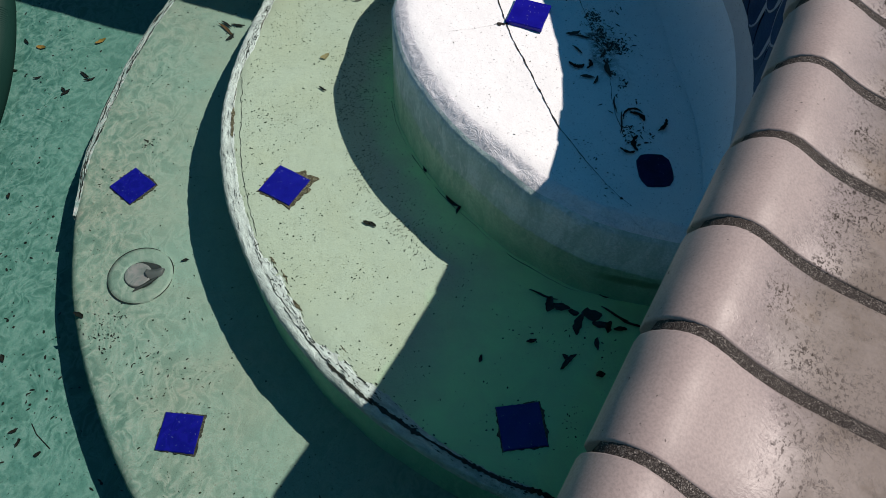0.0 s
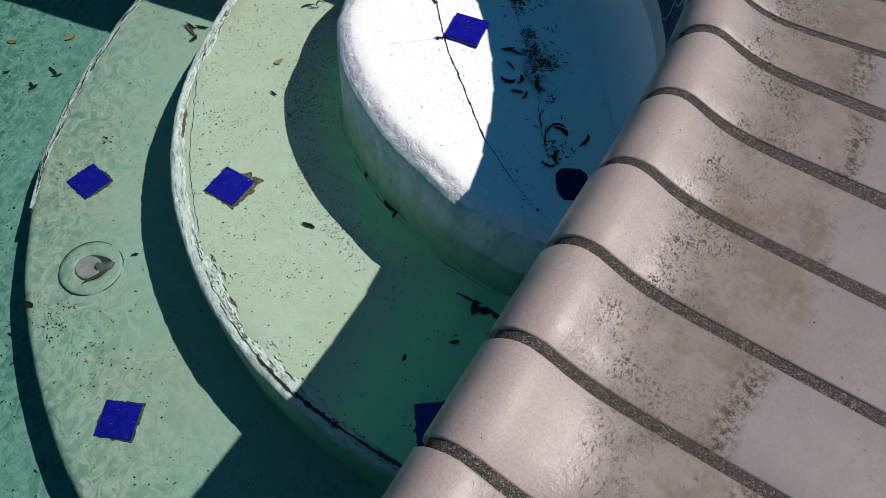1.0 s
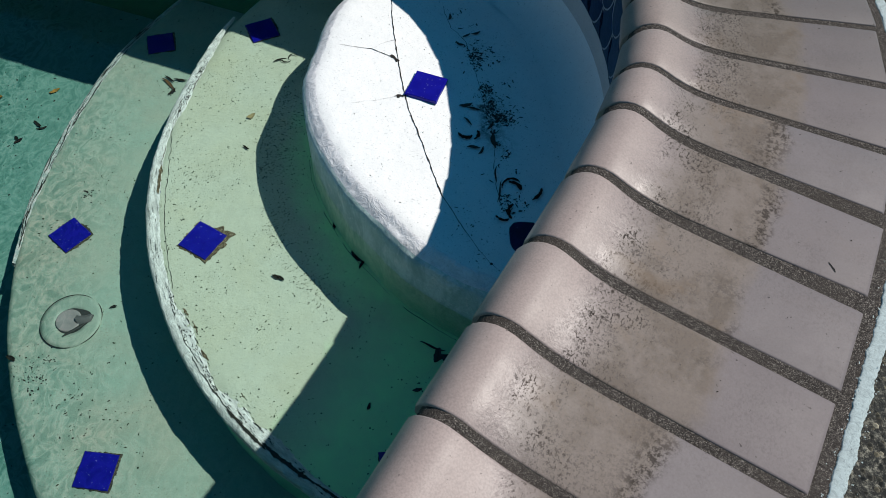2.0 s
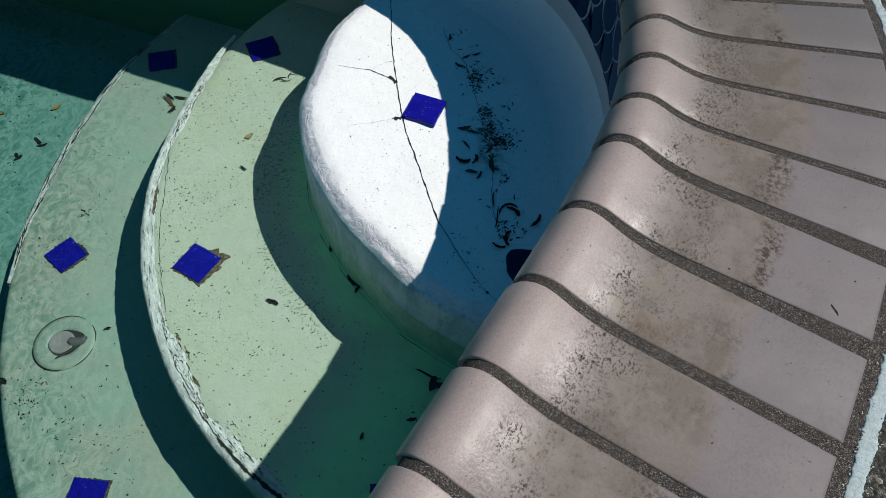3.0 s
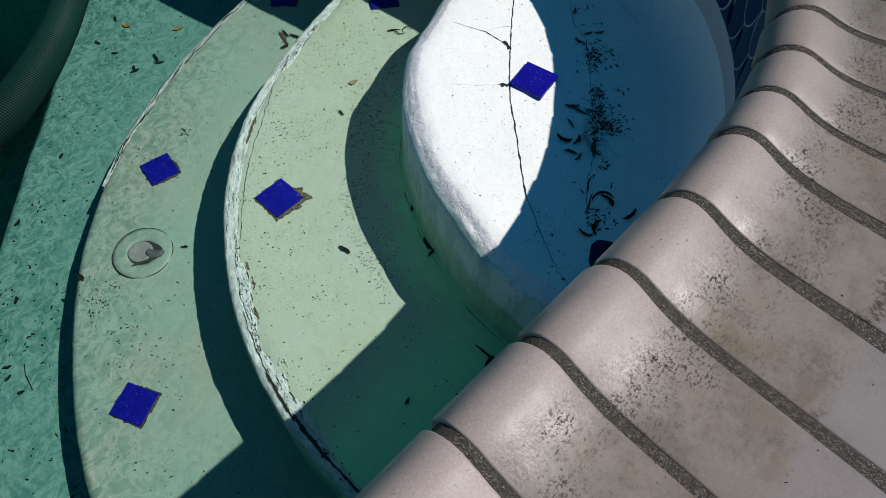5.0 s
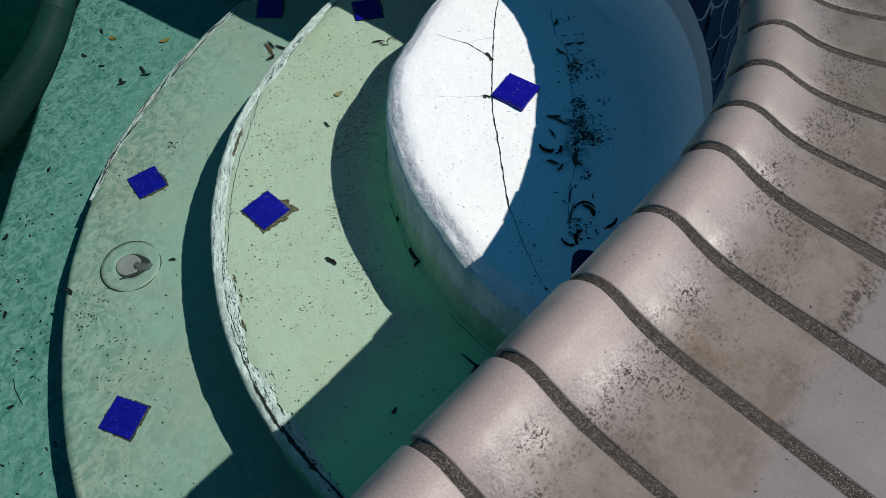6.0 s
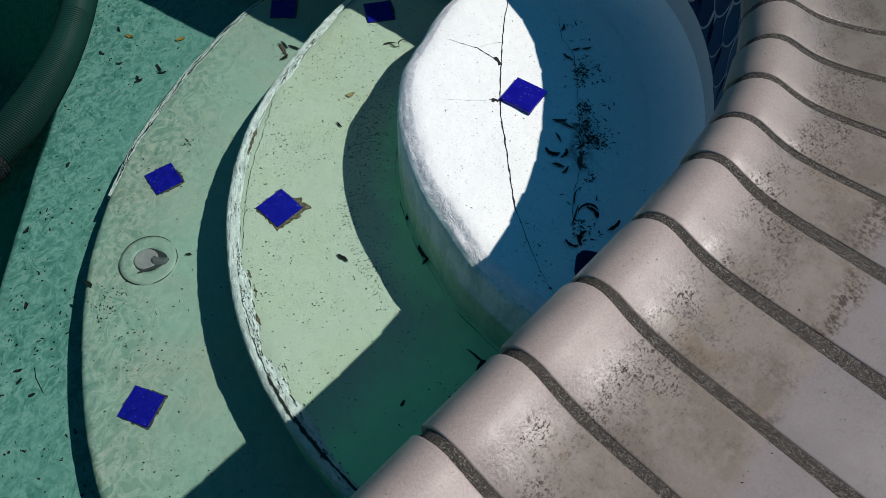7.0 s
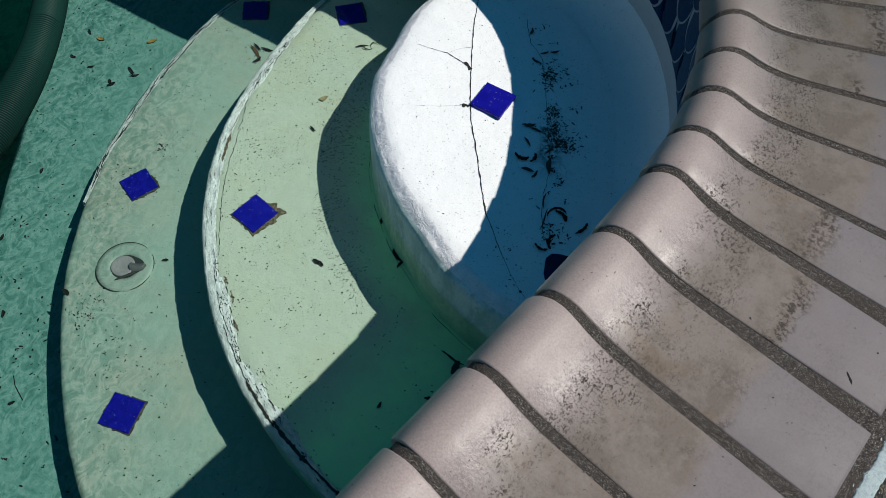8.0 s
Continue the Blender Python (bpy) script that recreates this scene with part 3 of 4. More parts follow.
def rim_cracks(shape, spans, mat, parent, label, flakes=()):
    """Dark gaps where the lip has flaked, following it; spans: first and last angle, depth, width and wander in metres;
    flakes: the curved edges of single flakes, by angle, depth, half sizes, first turn, length of turn and width."""
    verts, faces = [], []

    def ribbon(pairs):
        base = len(verts)
        for pair in pairs:
            verts.extend(pair)
        for i in range(len(pairs) - 1):
            q = base + 2 * i
            faces.append((q, q + 1, q + 3, q + 2))

    for a0, a1, depth, width, wander in spans:
        n = max(4, int((a1 - a0) / 0.10))
        seed = random.uniform(0, 50)
        pairs = []
        for i in range(n + 1):
            a = a0 + (a1 - a0) * i / n
            g = depth + wander * wave(a, seed, 1.0, 1.6) + 0.35 * wander * wave(a, seed, 4.0, 0.45)
            w = width / 2 * (0.40 + 0.9 * abs(wave(a, seed, 7.0, 0.4))) * math.sin(math.pi * (i + 0.3) / (n + 0.6)) ** 0.5
            pairs.append([on_bead(shape, a, g - w), on_bead(shape, a, g + w)])
        ribbon(pairs)
    for a0, depth, wide, deep, start, turn, width in flakes:
        n = 12
        lean = random.uniform(-0.3, 0.3)
        pairs = []
        for i in range(n + 1):
            q = start + turn * i / n
            thin = width / 2 * math.sin(math.pi * (i + 0.4) / (n + 0.8)) ** 0.6 * random.uniform(0.7, 1.2)
            pair = []
            for k in (-1, 1):
                u, v = (wide + k * thin) * math.cos(q), (deep + k * thin) * math.sin(q)
                pair.append(on_bead(shape, a0 + (u + lean * v) * 75, depth + v + lean * u))
            pairs.append(pair)
        ribbon(pairs)
    data = bpy.data.meshes.new("flaked_gaps")
    data.from_pydata(verts, [], faces)
    return link_mesh("flaked_gaps", data, mat, parent, label)


REACH_AT = (163, 169.5, 176.8, 179, 183, 188.6, 195, 202, 208.7, 213, 213.4, 216.4, 219, 221.5, 225.5, 226.5, 227.3, 228.2, 230.9, 232.9, 234, 236, 238.2, 241, 244.5, 263)
REACH_BY = (0.020, 0.027, 0.031, 0.022, 0.017, 0.026, 0.031, 0.030, 0.029, 0.028, 0.039, 0.044, 0.037, 0.036, 0.022, 0.026, 0.044, 0.048, 0.038, 0.034, 0.043, 0.043, 0.038, 0.030, 0.027, 0.024)


def second_reach(a):
    return float(np.interp(a, REACH_AT, REACH_BY))


RIM_TWO = (second_radius, Z_SECOND, second_reach, 0.004, 155, 263)
RIM_THREE = (third_radius, Z_THIRD, lambda a: 0.019, 0.0025, 148, 195)
rim_bead(RIM_TWO, M_RIM, second, "chalky white flaking rim")
rim_bead(RIM_THREE, M_RIM_LOW, third, "thin worn white rim")
# one long gap behind the rim, with short gaps and the edges of lifted flakes inside it
spans = [(228.6, 235.6, 0.0115, 0.0085, 0.0012), (234.6, 242.5, 0.0150, 0.0110, 0.0013), (241.8, 262, 0.0165, 0.0105, 0.0013), (222, 229.5, 0.0125, 0.0022, 0.0020), (215, 222.5, 0.016, 0.0018, 0.0030)]
flakes = []
for i in range(96):
    a = random.uniform(210.5, 236) if random.random() < 0.74 else random.uniform(167, 178)
    spans.append((a, a + random.choice((0.25, 0.4, 0.7, 1.2)), random.uniform(0.012, max(0.014, second_reach(a) - 0.004)), random.choice((0.0010, 0.0015, 0.0022)), random.uniform(0.0005, 0.0025)))
for i in range(80):
    a = random.uniform(234.5, 261)
    spans.append((a, a + random.uniform(0.12, 0.45), random.uniform(0.009, second_reach(a) - 0.002), random.choice((0.0012, 0.0020, 0.0030)), random.uniform(0.0003, 0.0012)))
for i in range(70):
    a = random.uniform(176, 212)
    spans.append((a, a + random.uniform(0.6, 2.2), random.uniform(0.003, second_reach(a) - 0.004), random.choice((0.0004, 0.0006, 0.0009)), random.uniform(0.001, 0.003)))
for i in range(150):
    a = random.uniform(211, 236) if random.random() < 0.72 else random.uniform(166, 178)
    flakes.append((a, random.uniform(0.014, max(0.016, second_reach(a) - 0.005)), random.uniform(0.0020, 0.0070), random.uniform(0.0010, 0.0026), random.uniform(0, 6.28), random.uniform(1.1, 2.8), random.choice((0.0006, 0.0009, 0.0012))))
rim_cracks(RIM_TWO, spans, M_CRACK, second, "dark cracks in the flaking rim", flakes)
rim_cracks(RIM_TWO, [(212.8, 214.6, 0.034, 0.0080, 0.002), (215.6, 217.6, 0.040, 0.0090, 0.002), (220.0, 221.8, 0.031, 0.0085, 0.002), (178.5, 188, 0.018, 0.0022, 0.002), (188.2, 193.6, 0.021, 0.0100, 0.003), (195.2, 196.4, 0.029, 0.004, 0.001),
                     (227.2, 230.5, 0.043, 0.0022, 0.0015), (169, 173, 0.022, 0.0024, 0.002), (201, 206, 0.029, 0.0012, 0.001)],
           M_RUST, second, "brown mortar bared along the rim")
rim_cracks(RIM_THREE, [(154 + 0.55 * i, 154 + 0.55 * i + random.uniform(1.0, 4.0), random.uniform(0.001, 0.015), random.choice((0.0012, 0.0020, 0.0032)), 0.0030) for i in range(68)],
           M_CRACK, third, "dark cracks along the thin rim")

# ---- pool wall, coping, deck ----
def run_stations():
    return [S_FIRST, 0.0] + [0.05 + 1.5 * i / 60 for i in range(61)] + [S_LAST]


def outline(offset):
    """The pool's plan, counter-clockwise: the two runs, the rounded corner and the far corner."""
    pts = [nose(s)[0] + nose(s)[1] * offset for s in run_stations()]
    out_a, out_b = nose(S_FIRST)[1], nose(S_LAST)[1]
    between = nose(S_LAST)[0] - nose(S_FIRST)[0]
    apex = nose(S_FIRST)[0] + RUN * (between.cross(FAR_RUN) / RUN.cross(FAR_RUN))
    corner = nose(S_FIRST)[0] + nose(S_LAST)[0] - apex - (out_a + out_b) * offset
    pts[0] = pts[0] - RUN * offset
    pts[-1] = pts[-1] + FAR_RUN * offset
    return pts + [corner]


WALL_SET_BACK = 0.030
inside, outside = outline(WALL_SET_BACK), outline(0.31)
rows = []
for p, q in zip(inside, outside):
    rows.append([(p.x, p.y, Z_DEEP), (p.x, p.y, Z_SECOND), (p.x, p.y, -0.046), (q.x, q.y, -0.046), (q.x, q.y, Z_DEEP)])
wall_data = grid_mesh("pool_wall", rows, True)
wall_data.materials.append(M_WALL)
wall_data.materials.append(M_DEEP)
# below the second step the deep water's dimness is put into the wall's colour
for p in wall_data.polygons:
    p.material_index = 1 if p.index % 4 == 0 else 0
pool_wall = tagged(link_mesh("pool_wall", wall_data, M_WALL),
                   "pale plaster pool wall below the coping", "pool wall", kind="structure")

rows = []
for i in range(91):
    p, o = nose(0.24 + 1.2 * i / 90)
    size = 0.004 + 0.070 * min(1.0, i / 24)
    row = []
    for j in range(10):
        q = math.pi / 2 * j / 9
        c = p + o * (WALL_SET_BACK + 0.002 - size * (1 - math.cos(q)))
        row.append((c.x, c.y, Z_LANDING + 0.0008 + size * (1 - math.sin(q))))
    rows.append(row)
link_mesh("cove", grid_mesh("cove", rows), M_LANDING, pool_wall, "rounded plaster foot of the wall", True)

def sheet(name, offset, z, mat):
    """A level face over the pool's plan, facing up."""
    pts = [(p.x, p.y, z) for p in outline(offset)]
    turn = sum(p[0] * q[1] - q[0] * p[1] for p, q in zip(pts, pts[1:] + pts[:1]))
    data = bpy.data.meshes.new(name)
    data.from_pydata(pts if turn > 0 else pts[::-1], [], [tuple(range(len(pts)))])
    return link_mesh(name, data, mat)


tagged(sheet("pool_floor", 0.1, Z_DEEP, M_DEEP), "deep green pool floor", "pool floor", kind="structure")
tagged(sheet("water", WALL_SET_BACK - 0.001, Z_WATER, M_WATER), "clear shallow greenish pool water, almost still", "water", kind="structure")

# coping: a bullnose brick with a raised nose, a hollow behind it and a flat tail
PROFILE = [(0.034, -0.050), (0.010, -0.046), (-0.003, -0.036), (-0.0085, -0.024), (-0.0080, -0.012), (-0.003, -0.001), (0.003, 0.0085), (0.010, 0.0155), (0.018, 0.0195),
           (0.027, 0.0210), (0.037, 0.0196), (0.047, 0.0160), (0.058, 0.0112), (0.071, 0.0066), (0.085, 0.0034), (0.101, 0.0013), (0.125, 0.0), (0.16, 0.0),
           (0.20, 0.0), (0.25, 0.0), (0.297, 0.0), (0.3005, -0.001), (0.302, -0.004), (0.302, -0.050)]


def brick_mesh(front, back):
    """One coping brick, nose at x = 0, tail at x = BRICK_LENGTH; its width at the nose and at the tail."""
    rows = []
    for k, (side, sink) in enumerate(((-1, 0.0018), (-1, 0.0006), (-0.965, 0.0), (-0.3, 0.0), (0.3, 0.0), (0.965, 0.0), (1, 0.0006), (1, 0.0018))):
        row = []
        for i, (d, z) in enumerate(PROFILE):
            w = (front + (back - front) * d / BRICK_LENGTH) / 2 - (0.0 if k in (0, 7) else 0.0004) + 0.0006 * wave(i * 2.3, side * 3, back * 40, 1.0)
            row.append((d + (sink * 0.6 if d < 0.03 else 0.0), side * w, z - sink * (1 if z > -0.03 else 0)))
        rows.append(row)
    low = [[(max(d, 0.034), y, -0.050) for d, y, _ in rows[0]], [(max(d, 0.034), y, -0.050) for d, y, _ in rows[-1]]]
    return grid_mesh("brick", [low[0], *rows, low[1]])


coping = tagged(new("coping"), "pinkish grey glazed bullnose brick coping with dark mortar joints", "pool coping", kind="structure")
straight_brick = brick_mesh(PITCH - JOINT * 0.80, PITCH - JOINT * 0.87)


def lay_brick(data, s):
    p, n = nose(s)
    b = link_mesh("brick", data, M_BRICK, coping, "", True)
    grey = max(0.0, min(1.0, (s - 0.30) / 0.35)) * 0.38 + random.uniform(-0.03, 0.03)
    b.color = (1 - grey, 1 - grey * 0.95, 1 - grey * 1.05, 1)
    m = pose(p.x + n.x * random.uniform(-0.0012, 0.0012), p.y + n.y * random.uniform(-0.0012, 0.0012), random.uniform(-0.0004, 0.0004),
             random.uniform(-0.25, 0.25), random.uniform(-0.07, 0.07), math.degrees(math.atan2(n.y, n.x)) + random.uniform(-0.14, 0.14))
    b.matrix_basis = m


def wedge_brick(s0, s1):
    """A brick cut to fan round the bend between two joints."""
    (p, m), (q, n) = nose(s0), nose(s1)
    front = (q - p).length - JOINT * 0.72
    back = ((q + n * BRICK_LENGTH) - (p + m * BRICK_LENGTH)).length - JOINT * 0.80
    return brick_mesh(front, back)


for i in range(-32, 4):
    lay_brick(straight_brick, FIRST_JOINT + (i + 0.5) * PITCH)
s = LAST_JOINT
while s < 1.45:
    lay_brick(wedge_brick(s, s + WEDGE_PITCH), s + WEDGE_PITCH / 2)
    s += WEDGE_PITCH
while s < S_LAST - PITCH:
    lay_brick(straight_brick, s + PITCH / 2)
    s += PITCH

rows = []
n = 900
for i in range(n + 1):
    p, o = nose(S_FIRST + (S_LAST - S_FIRST) * i / n)
    row = []
    for d, z in PROFILE[3:-4] + [(0.285, 0.0), (0.302, -0.0004), (0.309, -0.0008), (0.3155, -0.0014), (0.319, -0.008)]:
        k = 0.0012 + 0.0005 * wave(i, d * 80, 0, 2.0)
        dd = d + (0.006 if z < -0.01 and d < 0.05 else 0.0012 if d < 0.008 else k if d < 0.02 else 0.0)
        q = p + o * dd
        row.append((q.x, q.y, z - k))
    rows.append(row)
link_mesh("mortar", grid_mesh("mortar", rows), M_MORTAR, coping, "dark gritty mortar between the bricks", True)


def trim(near, far, z, mat):
    """A thin, ragged coat of paint on the deck's edge behind the mortar."""
    rows = []
    stations = [S_FIRST + (-0.7 - S_FIRST) * i / 60 for i in range(60)] + [-0.7 + 0.0011 * i for i in range(1500)] + [0.95 + (S_LAST - 0.95) * i / 60 for i in range(61)]
    for s in stations:
        p, o = nose(s)
        a = near + 0.0022 * wave(s, 0.3, near, 0.030) + 0.0016 * wave(s, 4.3, near, 0.007) + 0.0010 * wave(s, 7.1, near, 0.0022)
        b = far + 0.0030 * wave(s, 9.3, far, 0.040) + 0.0022 * wave(s, 2.3, far, 0.009) + 0.0012 * wave(s, 5.1, far, 0.0025)
        row = []
        for f, low in ((0.0, 0.0022), (0.04, 0.0005), (0.10, 0.0), (0.3, -0.0002), (0.5, 0.0), (0.7, -0.0002), (0.9, 0.0), (0.96, 0.0006), (1.0, 0.0030)):
            q = p + o * (a + (b - a) * f)
            row.append((q.x, q.y, z - low + 0.0004 * wave(q.x, q.y, 1.0, 0.006)))
        rows.append(row)
    return tagged(link_mesh("trim", grid_mesh("trim", rows), mat, smooth=True), "flaking pale blue-white painted edge strip behind the coping", "paint strip", kind="structure")


trim(BRICK_LENGTH + 0.0110, BRICK_LENGTH + 0.0250, -0.0012, M_WHITE_STRIP)

near, far = outline(BRICK_LENGTH - 0.003), outline(4.0)
middle = sum((Vector(p) for p in near), Vector((0, 0))) / len(near)
rows = []
for p, q in zip(near, far):
    rows.append([(p.x, p.y, -0.006), (q.x, q.y, -0.006)])
tagged(link_mesh("pavement", grid_mesh("pavement", rows, True), M_AGGREGATE), "dark exposed pebble deck round the pool", "deck", kind="structure")
# an added, unseen plain wall beyond the deck on the water's side blocks the low sky
rows = []
for p in (far[0], far[-1], far[-2]):
    w = (p - middle).normalized()
    a, b = p + w * 0.02, p + w * 0.22
    rows.append([(a.x, a.y, -0.02), (a.x, a.y, 2.6), (b.x, b.y, 2.6), (b.x, b.y, -0.02)])
tagged(link_mesh("garden_wall", grid_mesh("garden_wall", rows), M_SKY_BLOCK), "plain dark wall added out of view to block the low sky", "garden wall", kind="structure")
rows = []
for q in far:
    w = (q - middle).normalized()
    e = middle + w * 900
    rows.append([(q.x, q.y, -0.012), (e.x, e.y, -0.012)])
tagged(link_mesh("ground", grid_mesh("ground", rows, True), M_GROUND), "bare dry ground beyond the deck", "ground", kind="structure")

# ---- scallop tile band under the coping ----
SCALE_R, SCALE_UP = 0.031, 1.65


def scallop_mesh(cut):
    """A fish-scale tile; cut: the half tile of the lowest course, flat below."""
    out = []
    if not cut:
        out += [(SCALE_R * math.cos(math.pi + math.pi * i / 12), SCALE_R * math.sin(math.pi + math.pi * i / 12)) for i in range(13)]
    else:
        out += [(-SCALE_R, 0.0), (0.0, 0.0), (SCALE_R, 0.0)]
    out += [(SCALE_R - SCALE_R * math.sin(math.pi / 12 * i), SCALE_R - SCALE_R * math.cos(math.pi / 12 * i)) for i in range(1, 6)]
    out += [(0.0, SCALE_R)]
    out += [(-SCALE_R + SCALE_R * math.cos(math.pi / 12 * i), SCALE_R - SCALE_R * math.sin(math.pi / 12 * i)) for i in range(1, 6)]
    out = [Vector((x, y * SCALE_UP)) for x, y in out]

    def inset(by):
        moved = []
        for i, p in enumerate(out):
            q = out[(i + 1) % len(out)] - out[i - 1]
            moved.append(p + Vector((-q.y, q.x)).normalized() * by)
        return moved

    bm = bmesh.new()
    rings = []
    for by, up in ((0.0018, 0.0020), (0.0010, 0.0016), (0.0010, -0.001)):
        rings.append([bm.verts.new((up, p.x, p.y)) for p in inset(by)])
    bm.faces.new(rings[0])
    for a, b in zip(rings, rings[1:]):
        for i in range(len(out)):
            j = (i + 1) % len(out)
            bm.faces.new((a[i], b[i], b[j], a[j]))
    bmesh.ops.recalc_face_normals(bm, faces=bm.faces)
    data = bpy.data.meshes.new("scallop_tile")
    bm.to_mesh(data)
    bm.free()
    return data


TILE_LOW = -0.215
rows = []
for i in range(121):
    p, o = nose(-0.4 + 2.0 * i / 120)
    q = p + o * (WALL_SET_BACK - 0.0038)
    rows.append([(q.x, q.y, TILE_LOW + 0.001), (q.x, q.y, -0.04)])
grout = link_mesh("grout_band", grid_mesh("grout_band", rows), M_GROUT, pool_wall, "pale grout of the tile band")
full_tile, half_tile = scallop_mesh(False), scallop_mesh(True)
for course in range(4):
    for i in range(26):
        s = 0.0 + SCALE_R * 2 * i + (SCALE_R if course % 2 else 0)
        p, o = nose(s)
        t = link_mesh("scallop_tile", full_tile if course else half_tile, M_SCALE, pool_wall)
        q = p + o * (WALL_SET_BACK - 0.0025)
        t.matrix_basis = pose(q.x, q.y, TILE_LOW + course * SCALE_R * SCALE_UP, 0, 0, math.degrees(math.atan2(-o.y, -o.x)) + random.uniform(-0.6, 0.6))

# ---- marker tiles set into the steps ----
def marker_tile(name, x, y, z, turn, parent, bed=0.0, lift=0.0015, size=0.0605, tilt=(0, 0), worn=False):
    """A square glazed tile with softened, slightly chipped edges; bed: ragged mortar round it;
    worn: corners gone, blue darkened for the shade it lies in."""
    bm = bmesh.new()
    h = size / 2
    rings = []
    for inset, up in ((0.0, -0.004), (0.0, 0.0014), (0.0016, 0.0028)):
        ring = []
        for side in range(4):
            for k in range(6):
                f = -1 + 2 * k / 6
                px, py = (f, -1) if side == 0 else (1, f) if side == 1 else (-f, 1) if side == 2 else (-1, -f)
                chip = 0.0010 * random.random() if inset < 0.001 else 0.0
                if worn:
                    blunt = min(1.0, 1.13 / math.hypot(px, py)) - 0.05 + 0.07 * wave(px, py, 2.0, 0.5)
                    px, py = px * blunt * 0.86, py * blunt
                ring.append(bm.verts.new((px * (h - inset - chip), py * (h - inset - chip), up)))
        rings.append(ring)
    for a, b in zip(rings, rings[1:]):
        for i in range(24):
            j = (i + 1) % 24
            bm.faces.new((a[i], a[j], b[j], b[i]))
    bm.faces.new(rings[-1])
    t = part(name, bm, M_SHADED_TILE if worn else M_BLUE, parent, "rounded remains of a tile, darkened for shade" if worn else "cobalt blue glazed square tile")
    t.matrix_basis = pose(x, y, z + lift, tilt[0], tilt[1], turn)
    if bed:
        bm = bmesh.new()
        ring = []
        for i in range(80):
            a = 2 * math.pi * i / 80
            k = max(abs(math.cos(a)), abs(math.sin(a)))
            r = h / k - 0.0010 + bed * (0.10 + 0.9 * max(0, wave(i, x * 50, y * 50, 5.0)) + 0.5 * max(0, wave(i, x * 90, y * 50, 1.4)) + 0.45 * max(0.0, math.cos(a - 0.25))) * random.uniform(0.55, 1.0)
            ring.append(bm.verts.new((r * math.cos(a), r * math.sin(a), 0.0)))
        top = [bm.verts.new((v.co.x * 0.97, v.co.y * 0.97, 0.0012 + 0.0006 * random.random())) for v in ring]
        for i in range(80):
            j = (i + 1) % 80
            bm.faces.new((ring[i], ring[j], top[j], top[i]))
        bm.faces.new(top)
        r = part("tile_bed", bm, M_RUST if bed > 0.012 else M_BED, parent, "exposed brown bedding round the tile")
        r.matrix_basis = pose(x, y, z + 0.0006, 0, 0, turn)
    return t


marker_tile("marker_tile", -0.166, 0.791, Z_SECOND, -26, second, 0.019, 0.002, 0.061)
marker_tile("marker_tile", 0.223, 0.417, Z_SECOND, 11, second, 0.009, 0.0015, 0.062)
marker_tile("marker_tile", -0.172, 1.342, Z_SECOND, 30, second, 0.009, 0.0015, 0.060)
marker_tile("marker_tile", -0.477, 0.859, Z_THIRD, -36.5, third, 0.009, 0.0015, 0.060)
marker_tile("marker_tile", -0.278, 0.412, Z_THIRD, -2, third, 0.009, 0.0015, 0.060)
marker_tile("marker_tile", -0.453, 1.415, Z_THIRD, 20, third, 0.009, 0.0015, 0.062)
marker_tile("marker_tile", 0.209, 1.024, Z_LANDING, -17, landing, 0.0, 0.0055, 0.059, (1.5, -2.0))
marker_tile("marker_tile", 0.383, 0.731, Z_LANDING, 6, landing, 0.0, -0.0006, 0.060, (0, 0), True)


# ---- cracks in the top step ----
def crack_strip(points, z, width):
    """A thin, slightly arched ribbon lying on a step."""
    rows = []
    for i, p in enumerate(points):
        p = Vector(p)
        q = Vector(points[min(i + 1, len(points) - 1)]) - Vector(points[max(i - 1, 0)])
        side = Vector((-q.y, q.x)).normalized() * width / 2
        h = tread_z(p.x, p.y, z)
        rows.append([(p.x - side.x, p.y - side.y, h + 0.0004), (p.x, p.y, h + 0.0018), (p.x + side.x, p.y + side.y, h + 0.0004)])
    return grid_mesh("twig", rows)


def crack(points, z, width, parent, label, jitter=0.0014, taper=False):
    """A thin, jagged dark groove along a few turning points."""
    line = []
    for a, b in zip(points, points[1:]):
        a, b = Vector(a), Vector(b)
        n = max(2, int((b - a).length / 0.0025))
        for i in range(n):
            line.append(a.lerp(b, i / n))
    line.append(Vector(points[-1]))
    rows = []
    for i, p in enumerate(line):
        q = line[min(i + 1, len(line) - 1)] - line[max(i - 1, 0)]
        side = Vector((-q.y, q.x)).normalized()
        shift = jitter * wave(p.x, p.y, 3.0, 0.02) + jitter * 0.45 * wave(p.x, p.y, 8.0, 0.007)
        w = width * (0.50 + 0.8 * abs(wave(p.x, p.y, 5.0, 0.016)) + 1.1 * max(0.0, wave(p.x, p.y, 9.0, 0.007))) * (1 - 0.75 * i / len(line) if taper else 1)
        row = []
        for k in (-0.5, 0.0, 0.5):
            q = p + side * (shift + k * w)
            row.append((q.x, q.y, tread_z(q.x, q.y, z) + 0.0009))
        rows.append(row)
    return link_mesh("crack", grid_mesh("crack", rows), M_CRACK, parent, label)


